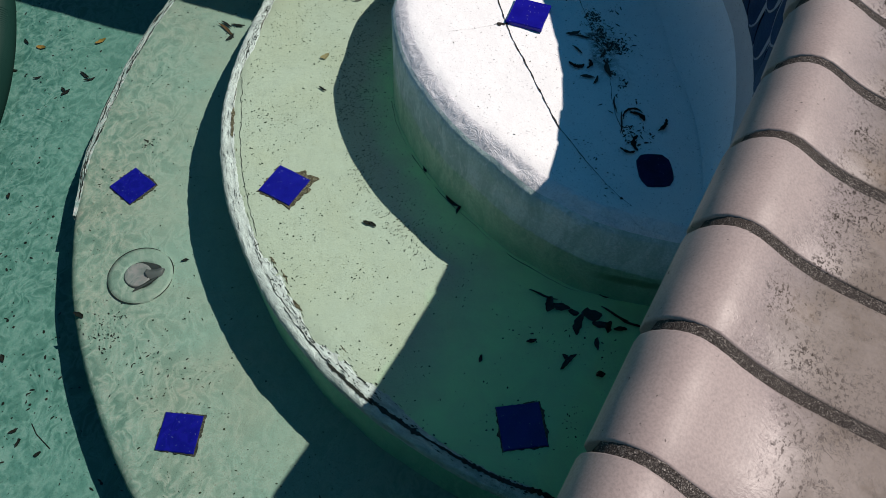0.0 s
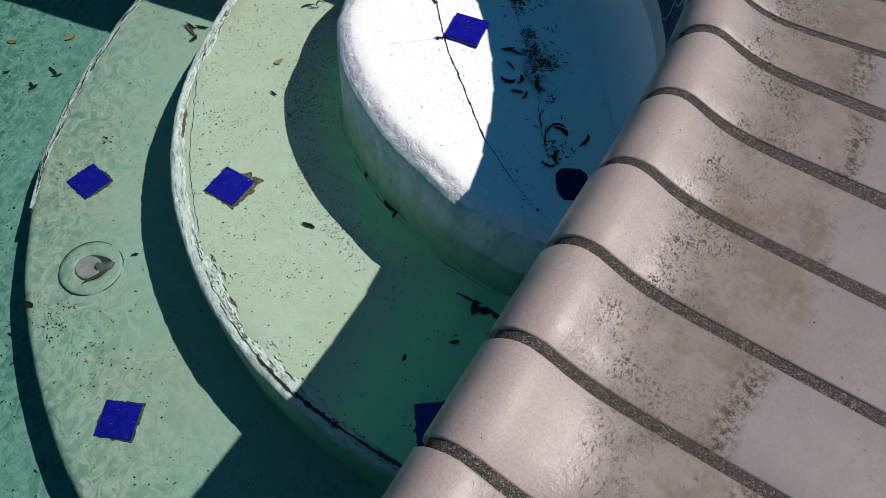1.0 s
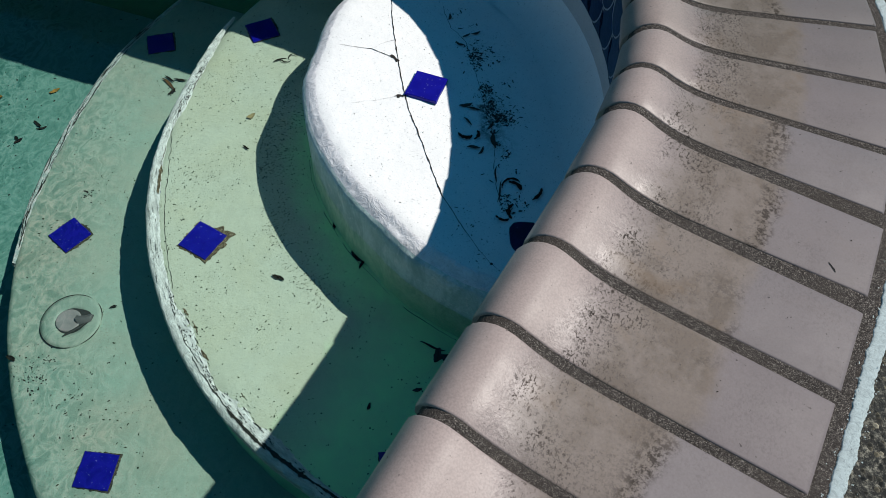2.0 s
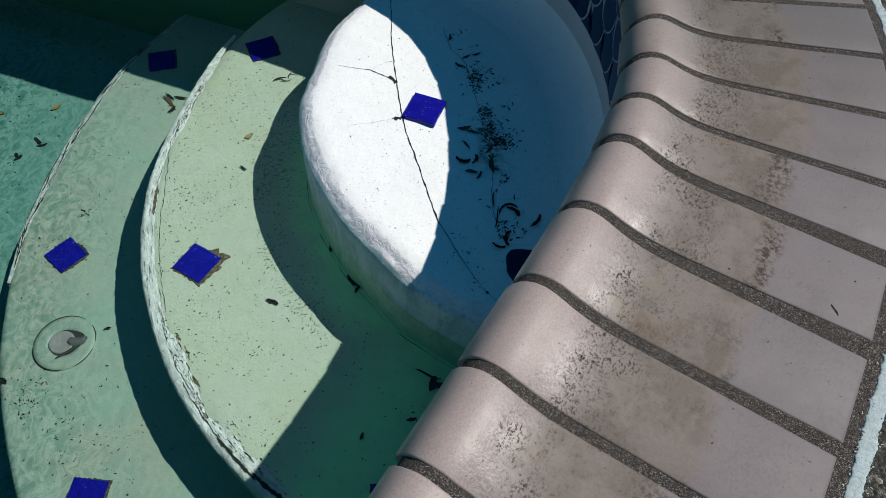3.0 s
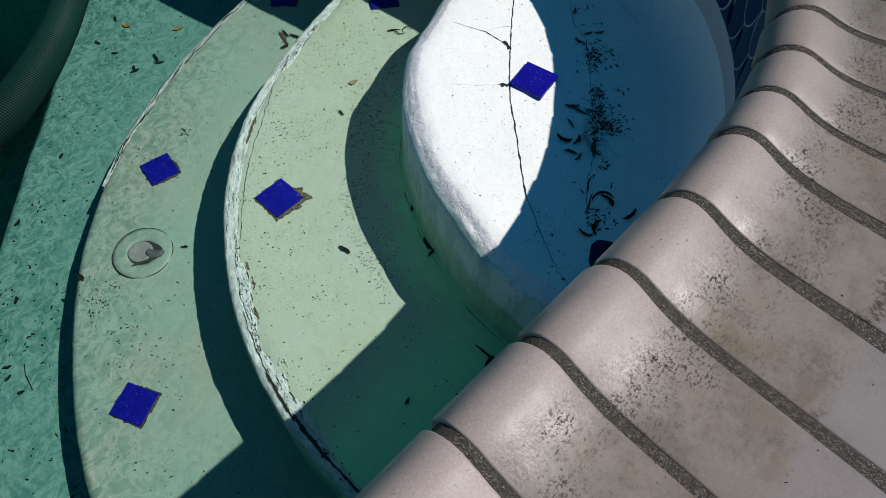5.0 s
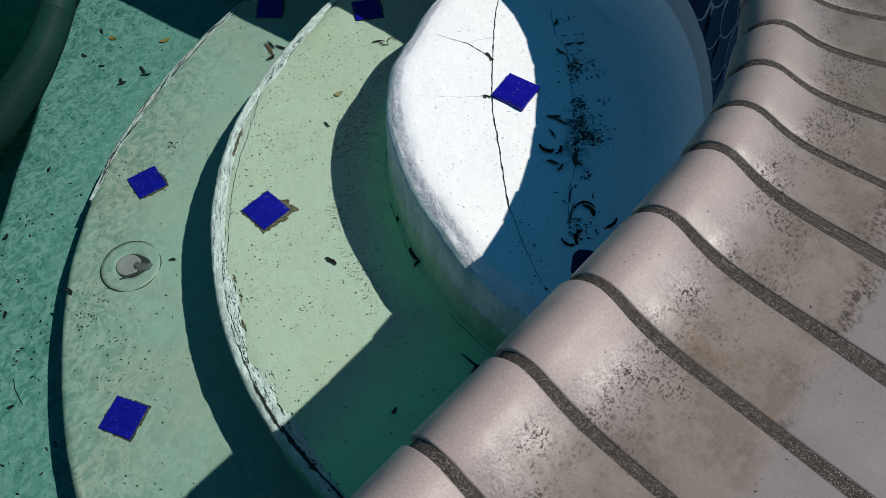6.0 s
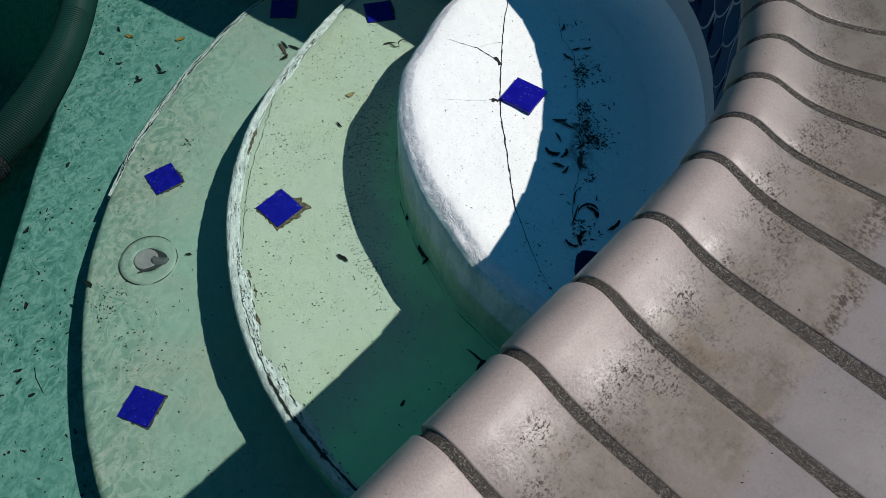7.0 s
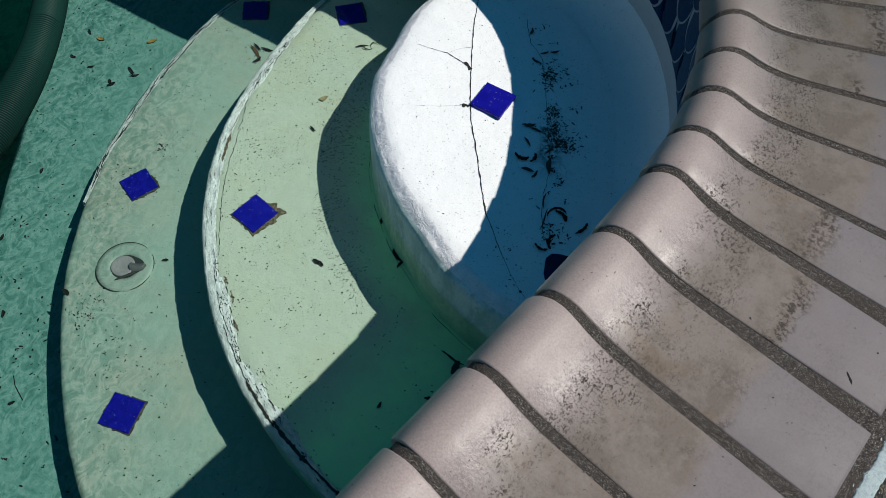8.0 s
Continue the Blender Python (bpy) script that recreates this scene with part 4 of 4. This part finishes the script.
crack([(0.115, 1.32), (0.126, 1.241), (0.134, 1.18), (0.152, 1.096), (0.167, 1.031), (0.180, 0.982), (0.202, 0.926), (0.224, 0.867), (0.237, 0.832), (0.252, 0.798)],
      Z_LANDING, 0.0019, landing, "long dark crack across the step")
crack([(0.252, 0.798), (0.287, 0.741), (0.312, 0.705), (0.330, 0.681), (0.342, 0.671)], Z_LANDING, 0.0016, landing, "thin end of the long crack", taper=True)
crack([(0.150, 1.094), (0.131, 1.101), (0.104, 1.112), (0.082, 1.112), (0.045, 1.116)], Z_LANDING, 0.0018, landing, "fine branching crack", taper=True)
crack([(0.142, 1.140), (0.119, 1.126), (0.106, 1.113)], Z_LANDING, 0.0005, landing, "hairline crack", taper=True)
crack([(0.163, 1.003), (0.150, 0.996), (0.123, 0.987), (0.084, 0.976)], Z_LANDING, 0.0005, landing, "hairline crack", taper=True)
crack([(0.139, 1.101), (0.146, 1.094), (0.153, 1.086)], Z_LANDING, 0.0085, landing, "dark chip where the cracks meet")
crack([(0.160, 1.000), (0.166, 1.003), (0.172, 1.001)], Z_LANDING, 0.0075, landing, "dark chip beside the loose tile")
crack([(0.224, 1.243), (0.242, 1.186), (0.271, 1.151), (0.287, 1.099), (0.307, 1.012), (0.324, 0.942), (0.333, 0.898), (0.330, 0.862), (0.338, 0.81), (0.350, 0.775)], Z_LANDING, 0.0009, landing, "fine crack under the sludge", 0.003)
crack([(-0.299, 1.095), (-0.287, 1.034), (-0.276, 0.985), (-0.270, 0.950), (-0.262, 0.90), (-0.251, 0.852), (-0.243, 0.822), (-0.226, 0.775), (-0.208, 0.730), (-0.191, 0.692)], Z_SECOND, 0.0010, second, "hairline crack along the rim", 0.0035)

for a0, a1, w in ((188, 201, 0.0009), (204, 212, 0.0018), (214, 232, 0.0010), (236, 252, 0.0014)):
    crack([at_step(a0 + (a1 - a0) * i / 8, edge_radius(landing_radius, a0 + (a1 - a0) * i / 8, Z_LANDING) + 0.0065) for i in range(9)], Z_SECOND, w, second, "dark seam at the foot of the top step", 0.0012, True)

# ---- corrugated hose over the deep end ----
def hose():
    base = tagged(new("pool_hose"), "black-green corrugated pool hose floating on the water beside the steps", "hose")
    line = ((-1.02, 2.05), (-0.882, 1.60), (-0.776, 1.25), (-0.686, 1.03), (-0.651, 0.92), (-0.634, 0.82), (-0.630, 0.72), (-0.650, 0.62), (-0.71, 0.52), (-0.82, 0.43))
    path = [Vector((x, y, -0.410 - 0.02 * max(0.0, 0.6 - y))) for x, y in line]
    pts = []
    for i in range(len(path) - 1):
        p0, p1, p2, p3 = path[max(i - 1, 0)], path[i], path[i + 1], path[min(i + 2, len(path) - 1)]
        n = int((p2 - p1).length / 0.0007)
        for k in range(n):
            t = k / n
            pts.append(0.5 * ((2 * p1) + (p2 - p0) * t + (2 * p0 - 5 * p1 + 4 * p2 - p3) * t * t + (3 * p1 - p0 - 3 * p2 + p3) * t ** 3))
    def ring(i, r, count):
        p = pts[i]
        way = (pts[min(i + 1, len(pts) - 1)] - pts[max(i - 1, 0)]).normalized()
        side = way.cross(Vector((0, 0, 1))).normalized()
        up = side.cross(way)
        return [tuple(p + side * r * math.cos(2 * math.pi * j / count) + up * r * math.sin(2 * math.pi * j / count)) for j in range(count + 1)]

    def girth(i):
        return 0.0270 + 0.006 * max(0.0, min(1.0, (0.95 - pts[i].y) / 0.25))

    link_mesh("hose_tube", grid_mesh("hose_tube", [ring(i, girth(i), 24) for i in range(0, len(pts), 6)]), M_HOSE, base, "tube between the ribs, blackened for groove shade", True)
    verts, faces = [], []
    cuff_from = next(i for i, p in enumerate(pts) if p.y < 0.685)
    for i in range(4, cuff_from, 6):
        base_at = len(verts)
        for k, r in ((-1, -0.001), (0, 0.0040), (1, -0.001)):
            verts += ring(i + k, girth(i) + r, 24)
        for k in range(2):
            for j in range(24):
                q = base_at + 25 * k + j
                faces.append((q, q + 1, q + 26, q + 25))
    data = bpy.data.meshes.new("ribs")
    data.from_pydata(verts, [], faces)
    link_mesh("ribs", data, M_RIB, base, "grey-green ribs standing out round the hose", True)
    cuff = [ring(i, girth(i) + 0.0075 * min(1.0, (i - cuff_from) / 9) + 0.0010 * math.cos(i * 0.9), 28) for i in range(cuff_from, len(pts), 2)]
    link_mesh("cuff", grid_mesh("cuff", cuff), M_CUFF, base, "woven dark cuff at the end of the hose", True)


hose()


# ---- inlet fitting in the third step ----
def fitting(x, y, z, turn):
    base = tagged(new("inlet_fitting"), "round inlet fitting with a grey cup, flush in a step", "pool fitting")
    base.matrix_basis = pose(x, y, z, 0, 0, turn) @ Matrix.Diagonal((0.93, 0.93, 1.0, 1.0))
    rows = []
    for i in range(49):
        a = 2 * math.pi * i / 48
        rows.append([(r * math.cos(a), r * math.sin(a), h) for r, h in ((0.0590, -0.002), (0.0586, 0.0024), (0.050, 0.0030), (0.036, 0.0034), (0.0285, 0.0030), (0.0265, -0.012))])
    link_mesh("collar", grid_mesh("collar", rows), M_COLLAR, base, "flat cream collar", True)
    for a0, a1 in ((-15, 25), (45, 165), (175, 265), (285, 335)):
        rows = []
        for i in range(25):
            a = radians(a0 + (a1 - a0) * i / 24)
            w = 0.0009 * math.sin(math.pi * min(1, max(0.02, i / 24))) ** 0.5
            rows.append([((0.0585 + k * w) * math.cos(a), (0.0585 + k * w) * math.sin(a), 0.0036 - 0.0006 * abs(k)) for k in (-1, 0, 1)])
        link_mesh("seam", grid_mesh("seam", rows), M_CRACK, base, "dark seam round the collar")
    rows = []
    for i in range(41):
        a = 2 * math.pi * i / 40
        reach = 0.0275 + 0.012 * max(0.0, math.cos(a)) ** 6
        rows.append([(reach * r * math.cos(a), reach * r * math.sin(a), 0.0037 - 0.0010 * (1 - r)) for r in (1.0, 0.6, 0.0)])
    link_mesh("recess", grid_mesh("recess", rows), M_DARK, base, "dark gap round the cup")
    rows = []
    for i in range(41):
        a = 2 * math.pi * i / 40
        rows.append([(-0.004 + 0.0245 * r * math.cos(a), 0.001 + 0.0245 * r * math.sin(a), h) for r, h in ((1.0, 0.0040), (0.96, 0.0064), (0.90, 0.0066), (0.6, 0.0050), (0.3, 0.0042), (0.0, 0.0040))])
    link_mesh("cup", grid_mesh("cup", rows), M_CUP, base, "smooth grey cup", True)
    rows = []
    for i in range(25):
        f = i / 24
        px, py, w = 0.010 + 0.034 * f, -0.002 - 0.004 * math.sin(f * 3), 0.0115 * (1 - 0.35 * f) * min(1.0, math.sin(math.pi * (0.10 + 0.90 * f)) * 2.2)
        rows.append([(px, py + k * w, 0.0050 + 0.0055 * (1 - k * k)) for k in (-1, -0.7, -0.3, 0, 0.3, 0.7, 1)])
    link_mesh("spout", grid_mesh("spout", rows), M_SPOUT, base, "short dark grey spout", True)
    rows = []
    for i in range(21):
        f = i / 20
        px, py = -0.016 + 0.046 * f, -0.031 + 0.017 * f
        w = 0.0036 * math.sin(math.pi * (0.08 + 0.85 * f)) ** 0.7
        rows.append([(px + 0.3 * w * k, py + w * k, 0.0056 + 0.001 * (1 - abs(k))) for k in (-1, 0, 1)])
    link_mesh("slot", grid_mesh("slot", rows), M_DARK, base, "dark slot under the spout")


fitting(-0.4105, 0.675, Z_THIRD, 22)

# ---- leaves and debris ----
def leaf_mesh(length, width, curl):
    rows = []
    for i in range(9):
        f = i / 8
        w = width * math.sin(math.pi * (0.04 + 0.93 * f)) ** 0.8 / 2
        z = 0.0012 + curl * (f - 0.5) ** 2
        torn = random.uniform(0.7, 1.1), random.uniform(0.7, 1.1)
        bend = 0.12 * length * math.sin(3.0 * f + length * 900)
        rows.append([(length * (f - 0.5), bend + k * w * torn[k > 0], z + abs(k) * curl * 0.35) for k in (-1, -0.5, 0, 0.5, 1)])
    return grid_mesh("leaf", rows)


def leaf(x, y, z, turn, length, width, mat, label, curl=0.005):
    ob = link_mesh("leaf", leaf_mesh(length, width, curl), mat, None, "", True)
    ob.matrix_basis = pose(x, y, tread_z(x, y, z) + 0.0004, random.uniform(-5, 5), random.uniform(-5, 5), turn)
    return tagged(ob, label, "leaf", "leaves on the steps")


for x, y, turn, length, width in ((-0.849, 1.300, 10, 0.022, 0.014), (-0.724, 1.335, 30, 0.026, 0.012)):
    leaf(x, y, Z_FOURTH, turn, length, width, M_LEAF_OCHRE, "ochre fallen leaf lying on the lowest step")
for x, y, turn, length, width in ((-0.887, 1.315, 120, 0.020, 0.007), (-0.883, 1.226, -25, 0.018, 0.008), (-0.748, 1.169, 60, 0.022, 0.010), (-0.756, 1.176, 150, 0.016, 0.008),
                                  (-0.725, 1.226, -20, 0.030, 0.009), (-0.712, 1.215, 35, 0.024, 0.007), (-0.825, 1.208, 15, 0.018, 0.006), (-0.756, 0.707, 80, 0.018, 0.009),
                                  (-0.586, 0.426, 50, 0.016, 0.007), (-0.767, 0.888, 100, 0.014, 0.008), (-0.651, 0.550, 140, 0.016, 0.009), (-0.534, 0.392, 20, 0.012, 0.008), (-0.570, 0.407, 70, 0.014, 0.006)):
    leaf(x, y, Z_FOURTH, turn, length, width, M_LEAF_DARK, "dark rotten leaf on the lowest step")
for x, y, turn, length, width in ((-0.398, 1.283, -30, 0.050, 0.008), (-0.375, 1.300, 10, 0.030, 0.008), (-0.385, 1.262, 70, 0.024, 0.009), (-0.400, 1.300, 160, 0.03, 0.006),
                                  (-0.490, 0.593, -35, 0.020, 0.009), (-0.343, 0.710, 15, 0.014, 0.005)):
    leaf(x, y, Z_THIRD, turn, length, width, M_LEAF_BROWN if length > 0.04 else M_LEAF_DARK, "dark leaf lying under water on the grey green step")
for x, y, turn, length, width in ((-0.022, 0.731, 0, 0.017, 0.008), (-0.014, 0.727, -50, 0.012, 0.007), (-0.136, 1.010, -15, 0.016, 0.005), (-0.116, 1.253, 25, 0.028, 0.004)):
    leaf(x, y, Z_SECOND, turn, length, width, M_LEAF_DARK, "small dark leaf on the pale green step")
leaf(-0.144, 1.093, Z_SECOND, 30, 0.018, 0.012, M_LEAF_TAN, "faded tan leaf on the pale green step")
for x, y, turn, length, width in ((0.265, 0.607, 60, 0.026, 0.015), (0.283, 0.604, -30, 0.026, 0.016), (0.301, 0.596, 0, 0.016, 0.012), (0.309, 0.577, 85, 0.036, 0.015), (0.328, 0.595, 15, 0.030, 0.022),
                                  (0.341, 0.579, -20, 0.026, 0.014), (0.353, 0.575, 60, 0.020, 0.012), (0.369, 0.572, -10, 0.020, 0.009), (0.334, 0.547, 75, 0.020, 0.009), (0.336, 0.499, 10, 0.014, 0.011),
                                  (0.291, 0.515, 35, 0.034, 0.009), (0.286, 0.521, -50, 0.014, 0.008), (0.237, 0.545, 35, 0.016, 0.007), (0.164, 0.512, 60, 0.012, 0.006), (0.362, 0.598, -15, 0.044, 0.005),
                                  (0.388, 0.583, -35, 0.040, 0.005), (0.256, 0.622, -5, 0.044, 0.005)):
    leaf(x, y, Z_SECOND, turn, length, width, M_LEAF_DARK, "black rotten leaf in the shade on the pale green step")
for x, y, turn, length, width in ((0.279, 0.994, 25, 0.024, 0.010), (0.293, 0.984, 5, 0.022, 0.008), (0.284, 0.955, -40, 0.022, 0.006), (0.322, 0.949, 75, 0.024, 0.007), (0.331, 0.917, 85, 0.034, 0.011),
                                  (0.289, 1.176, 20, 0.018, 0.008), (0.272, 1.166, 50, 0.016, 0.007), (0.237, 1.213, 80, 0.018, 0.007), (0.262, 1.143, -30, 0.018, 0.007), (0.336, 0.845, 80, 0.034, 0.004),
                                  (0.341, 0.812, 70, 0.040, 0.004), (0.309, 0.894, 60, 0.018, 0.006), (0.297, 0.898, 10, 0.022, 0.008)):
    leaf(x, y, Z_LANDING, turn, length, width * 0.8, M_SLUDGE, "dark rotten leaf on the shaded white step", 0.003)


for x, y, turn, length, width in ((0.060, 0.852, 115, 0.030, 0.010), (0.112, 0.782, 125, 0.034, 0.012), (0.122, 0.768, 80, 0.022, 0.006), (0.232, 0.695, -60, 0.018, 0.010), (0.245, 0.683, -80, 0.022, 0.004),
                                  (0.350, 0.628, 10, 0.016, 0.009), (-0.006, 1.030, 95, 0.024, 0.009), (0.315, 0.652, 30, 0.012, 0.007)):
    leaf(x, y, Z_SECOND, turn, length, width, M_LEAF_DARK, "black leaf caught at the foot of the top step")


def curled_leaf(x, y, z, turn, radius, arc, width, label):
    """A dry leaf rolled into a hook."""
    rows = []
    for i in range(15):
        f = i / 14
        a = radians(arc * f)
        w = width * math.sin(math.pi * (0.05 + 0.9 * f)) ** 0.7 / 2
        w *= random.uniform(0.45, 1.15)
        rows.append([((radius + k * w) * math.cos(a), (radius + k * w) * math.sin(a), 0.0012 + 0.0012 * abs(k) + 0.0012 * math.sin(5 * f)) for k in (-1, -0.4, 0.4, 1)])
    ob = link_mesh("leaf", grid_mesh("leaf", rows), M_LEAF_DARK, None, "", True)
    ob.matrix_basis = pose(x, y, tread_z(x, y, z) + 0.0004, 0, 0, turn)
    return tagged(ob, label, "leaf", "leaves on the steps")


for x, y, turn, radius, arc, width in ((0.282, 0.930, 190, 0.012, 150, 0.009), (0.290, 0.928, 300, 0.014, 100, 0.007), (0.361, 0.822, 40, 0.016, 150, 0.005), (0.356, 0.814, 10, 0.019, 80, 0.009), (0.378, 0.826, -60, 0.030, 60, 0.007),
                                       (0.372, 0.775, 120, 0.016, 110, 0.008), (0.348, 0.770, 200, 0.012, 120, 0.006)):
    curled_leaf(x, y, Z_LANDING, turn, radius, arc, width, "black curled leaf on the shaded white step")
for x, y, turn, radius, arc, width in ((0.115, 1.265, 40, 0.010, 180, 0.003), (-0.105, 1.262, 200, 0.012, 140, 0.003)):
    curled_leaf(x if x < 0 else -0.09, y, Z_SECOND, turn, radius, arc, width, "dark curled leaf on the pale green step")


def debris(name, z, spots, sizes, label, mat=M_SPECK, longs=(1.0, 1.5, 2.4, 3.2)):
    """Countless small flakes and crumbs lying on a step."""
    verts, faces = [], []
    for x, y in spots:
        n, a = random.choice((4, 5, 6)), random.uniform(0, 6.28)
        r = random.choice(sizes) * random.uniform(0.6, 1.3)
        long, lean = random.choice(longs), random.uniform(0, 3.14)
        base = len(verts)
        h = tread_z(x, y, z) + 0.0006
        for i in range(n):
            q = a + 6.283 * i / n
            u, v = r * long ** 0.5 * math.cos(q) * random.uniform(0.7, 1.1), r / long ** 0.5 * math.sin(q)
            verts.append((x + u * math.cos(lean) - v * math.sin(lean), y + u * math.sin(lean) + v * math.cos(lean), h))
        verts.append((x, y, h + r * 0.25))
        for i in range(n):
            faces.append((base + i, base + (i + 1) % n, base + n))
    data = bpy.data.meshes.new(name)
    data.from_pydata(verts, [], faces)
    return tagged(link_mesh(name, data, mat), label, "debris", kind="stuff")


def scatter(count, radius, inner, a0, a1, clump, density=None):
    out = []
    while len(out) < count:
        a, f = random.uniform(a0, a1), random.random()
        r = inner + (radius(a) - 0.03 - inner) * f ** 0.5
        x, y = at_step(a, r)
        if wave(x, y, 1.7, clump) + 0.4 * wave(x, y, 4.4, clump / 4) > random.uniform(-0.5, 0.6) and (not density or random.random() < density(x, y, a, r)):
            out.append((x, y))
    return out


debris("debris", Z_SECOND, scatter(3000, second_radius, 0.45, 130, 270, 0.09, lambda x, y, a, r: (1.0 if r < 0.56 else 0.45) * (1.0 if a < 224 else 0.35)),
       (0.0004, 0.0006, 0.0007, 0.0009, 0.0014), "dark crumbs and algae specks scattered over the pale green step")
debris("debris", Z_SECOND, scatter(480, lambda a: 0.585, 0.452, 160, 236, 0.05), (0.0004, 0.0006, 0.0009, 0.0013), "dark leaf crumbs gathered along the foot of the top step", M_LEAF_DARK)
def ticks(count):
    """Thin dashes of dirt, most of them pointing away from the top step."""
    verts, faces = [], []
    for x, y in scatter(count, lambda a: 0.590, 0.452, 168, 226, 0.06):
        out = math.atan2(y - HUB.y, x - HUB.x) + random.gauss(0.25, 0.35)
        long, wide, h = random.uniform(0.0012, 0.0034), random.uniform(0.0003, 0.0006), tread_z(x, y, Z_SECOND) + 0.0007
        u, v = Vector((math.cos(out), math.sin(out))) * long, Vector((-math.sin(out), math.cos(out))) * wide
        base = len(verts)
        verts.extend((x + p.x, y + p.y, h + r) for p, r in ((-u, 0), (-v, 0), (u, 0), (v, 0), (u * 0.0, 0.0005)))
        faces.extend((base + i, base + (i + 1) % 4, base + 4) for i in range(4))
    data = bpy.data.meshes.new("debris")
    data.from_pydata(verts, [], faces)
    return tagged(link_mesh("debris", data, M_LEAF_DARK), "thin dark dashes of dirt round the top step's foot", "debris", kind="stuff")


ticks(520)
debris("debris", Z_THIRD, scatter(1500, third_radius, 0.76, 130, 270, 0.10), (0.0004, 0.0006, 0.0009, 0.0016), "dark crumbs scattered over the grey green step")
debris("debris", Z_FOURTH, scatter(900, fourth_radius, 1.06, 140, 250, 0.12), (0.0006, 0.0009, 0.0014, 0.0026), "dark leaf crumbs scattered over the lowest step", M_LEAF_DARK)
debris("debris", Z_LANDING, scatter(240, landing_radius, 0.02, 130, 300, 0.10), (0.0004, 0.0006, 0.0010), "small dark specks on the white step")


SLUDGE_Y, SLUDGE_X = (0.76, 0.80, 0.86, 0.93, 0.98, 1.04, 1.11, 1.18, 1.26), (0.358, 0.348, 0.338, 0.335, 0.330, 0.318, 0.298, 0.270, 0.232)


def sludge(count, near, far, wide):
    out = []
    while len(out) < count:
        y = random.uniform(near, far)
        x = float(np.interp(y, SLUDGE_Y, SLUDGE_X)) + random.gauss(0.006, wide)
        if wave(x, y, 6.1, 0.030) + 0.5 * wave(x, y, 2.1, 0.010) > random.uniform(-0.2, 0.45):
            out.append((x, y))
    return out


debris("sludge", Z_LANDING, sludge(520, 0.95, 1.15, 0.016) + sludge(230, 0.77, 0.98, 0.012) + sludge(60, 1.1, 1.26, 0.012), (0.0004, 0.0007, 0.0011, 0.0016, 0.0024),
       "dark leaf sludge lying along the crack in the white step", M_SLUDGE, (1.6, 2.6, 4.0, 5.5))


def cluster(x, y, size, count):
    return [(random.gauss(x, size), random.gauss(y, size * 1.3)) for _ in range(count)]


debris("debris", Z_THIRD, cluster(-0.440, 0.575, 0.018, 110) + cluster(-0.478, 0.958, 0.009, 40) + cluster(-0.400, 1.280, 0.014, 30) + cluster(-0.330, 0.50, 0.030, 60),
       (0.0007, 0.0011, 0.0018), "small clusters of dark crumbs on the grey green step", M_LEAF_DARK)
debris("debris", Z_LANDING, cluster(0.312, 1.035, 0.007, 110) + cluster(0.322, 1.004, 0.008, 90) + cluster(0.296, 1.105, 0.010, 60) + cluster(0.338, 0.967, 0.008, 60) + cluster(0.300, 0.745, 0.010, 14) + cluster(0.325, 0.700, 0.010, 12)
       + cluster(0.287, 0.775, 0.009, 8),
       (0.0005, 0.0008, 0.0012, 0.0020), "dark sludge heaps on the shaded white step", M_SLUDGE, (1.0, 1.8, 3.2, 4.5))

def thin_twig(points, z, label):
    ob = link_mesh("twig", crack_strip(points, z, 0.0018), M_LEAF_DARK)
    return tagged(ob, label, "twig")


thin_twig([(-0.562, 0.441), (-0.548, 0.424), (-0.518, 0.402)], Z_FOURTH, "thin dark twig lying on the lowest step")
twig = link_mesh("twig", leaf_mesh(0.012, 0.0020, 0.0002), M_CRACK, None, "", True)
twig.matrix_basis = pose(0.635, 0.508, -0.0006, 0, 0, 95)
tagged(twig, "tiny black twig lying on the glazed coping", "twig")
debris("debris", 0.0, cluster(0.51, 0.40, 0.10, 34) + cluster(0.60, 0.62, 0.10, 22), (0.0003, 0.0004, 0.0007), "tiny dark crumbs on the glazed coping bricks", M_LEAF_DARK)

crumbs = []
for i in range(900):
    p, o = nose(random.uniform(-0.6, 0.9))
    p = p + o * (BRICK_LENGTH + random.choice((random.gauss(0.0105, 0.0022), random.gauss(0.0255, 0.0030))))
    crumbs.append((p.x, p.y))
debris("debris", -0.0012, crumbs, (0.0003, 0.0005, 0.0008), "pale crumbs of paint along the ragged strip", M_WHITE_STRIP)


def pebbles(count):
    """Small stones proud of the deck beside the painted strip."""
    verts, faces = [], []
    shape = ((1, 0, 0), (0.5, 0.87, 0), (-0.5, 0.87, 0), (-1, 0, 0), (-0.5, -0.87, 0), (0.5, -0.87, 0), (0, 0, 0.7))
    for _ in range(count):
        p, o = nose(random.uniform(-0.5, 0.7))
        q = p + o * random.uniform(BRICK_LENGTH + 0.026, BRICK_LENGTH + 0.22)
        r, turn, flat = random.uniform(0.0012, 0.0042), random.uniform(0, 6.28), random.uniform(0.6, 1.0)
        base = len(verts)
        for x, y, z in shape:
            u, v = x * r, y * r * flat
            verts.append((q.x + u * math.cos(turn) - v * math.sin(turn), q.y + u * math.sin(turn) + v * math.cos(turn), -0.0065 + z * r))
        faces += [(base + i, base + (i + 1) % 6, base + 6) for i in range(6)]
    data = bpy.data.meshes.new("pebbles")
    data.from_pydata(verts, [], faces)
    return tagged(link_mesh("pebbles", data, M_PEBBLE), "small dark and tan pebbles bedded in the deck", "pebbles", kind="stuff")


pebbles(5200)
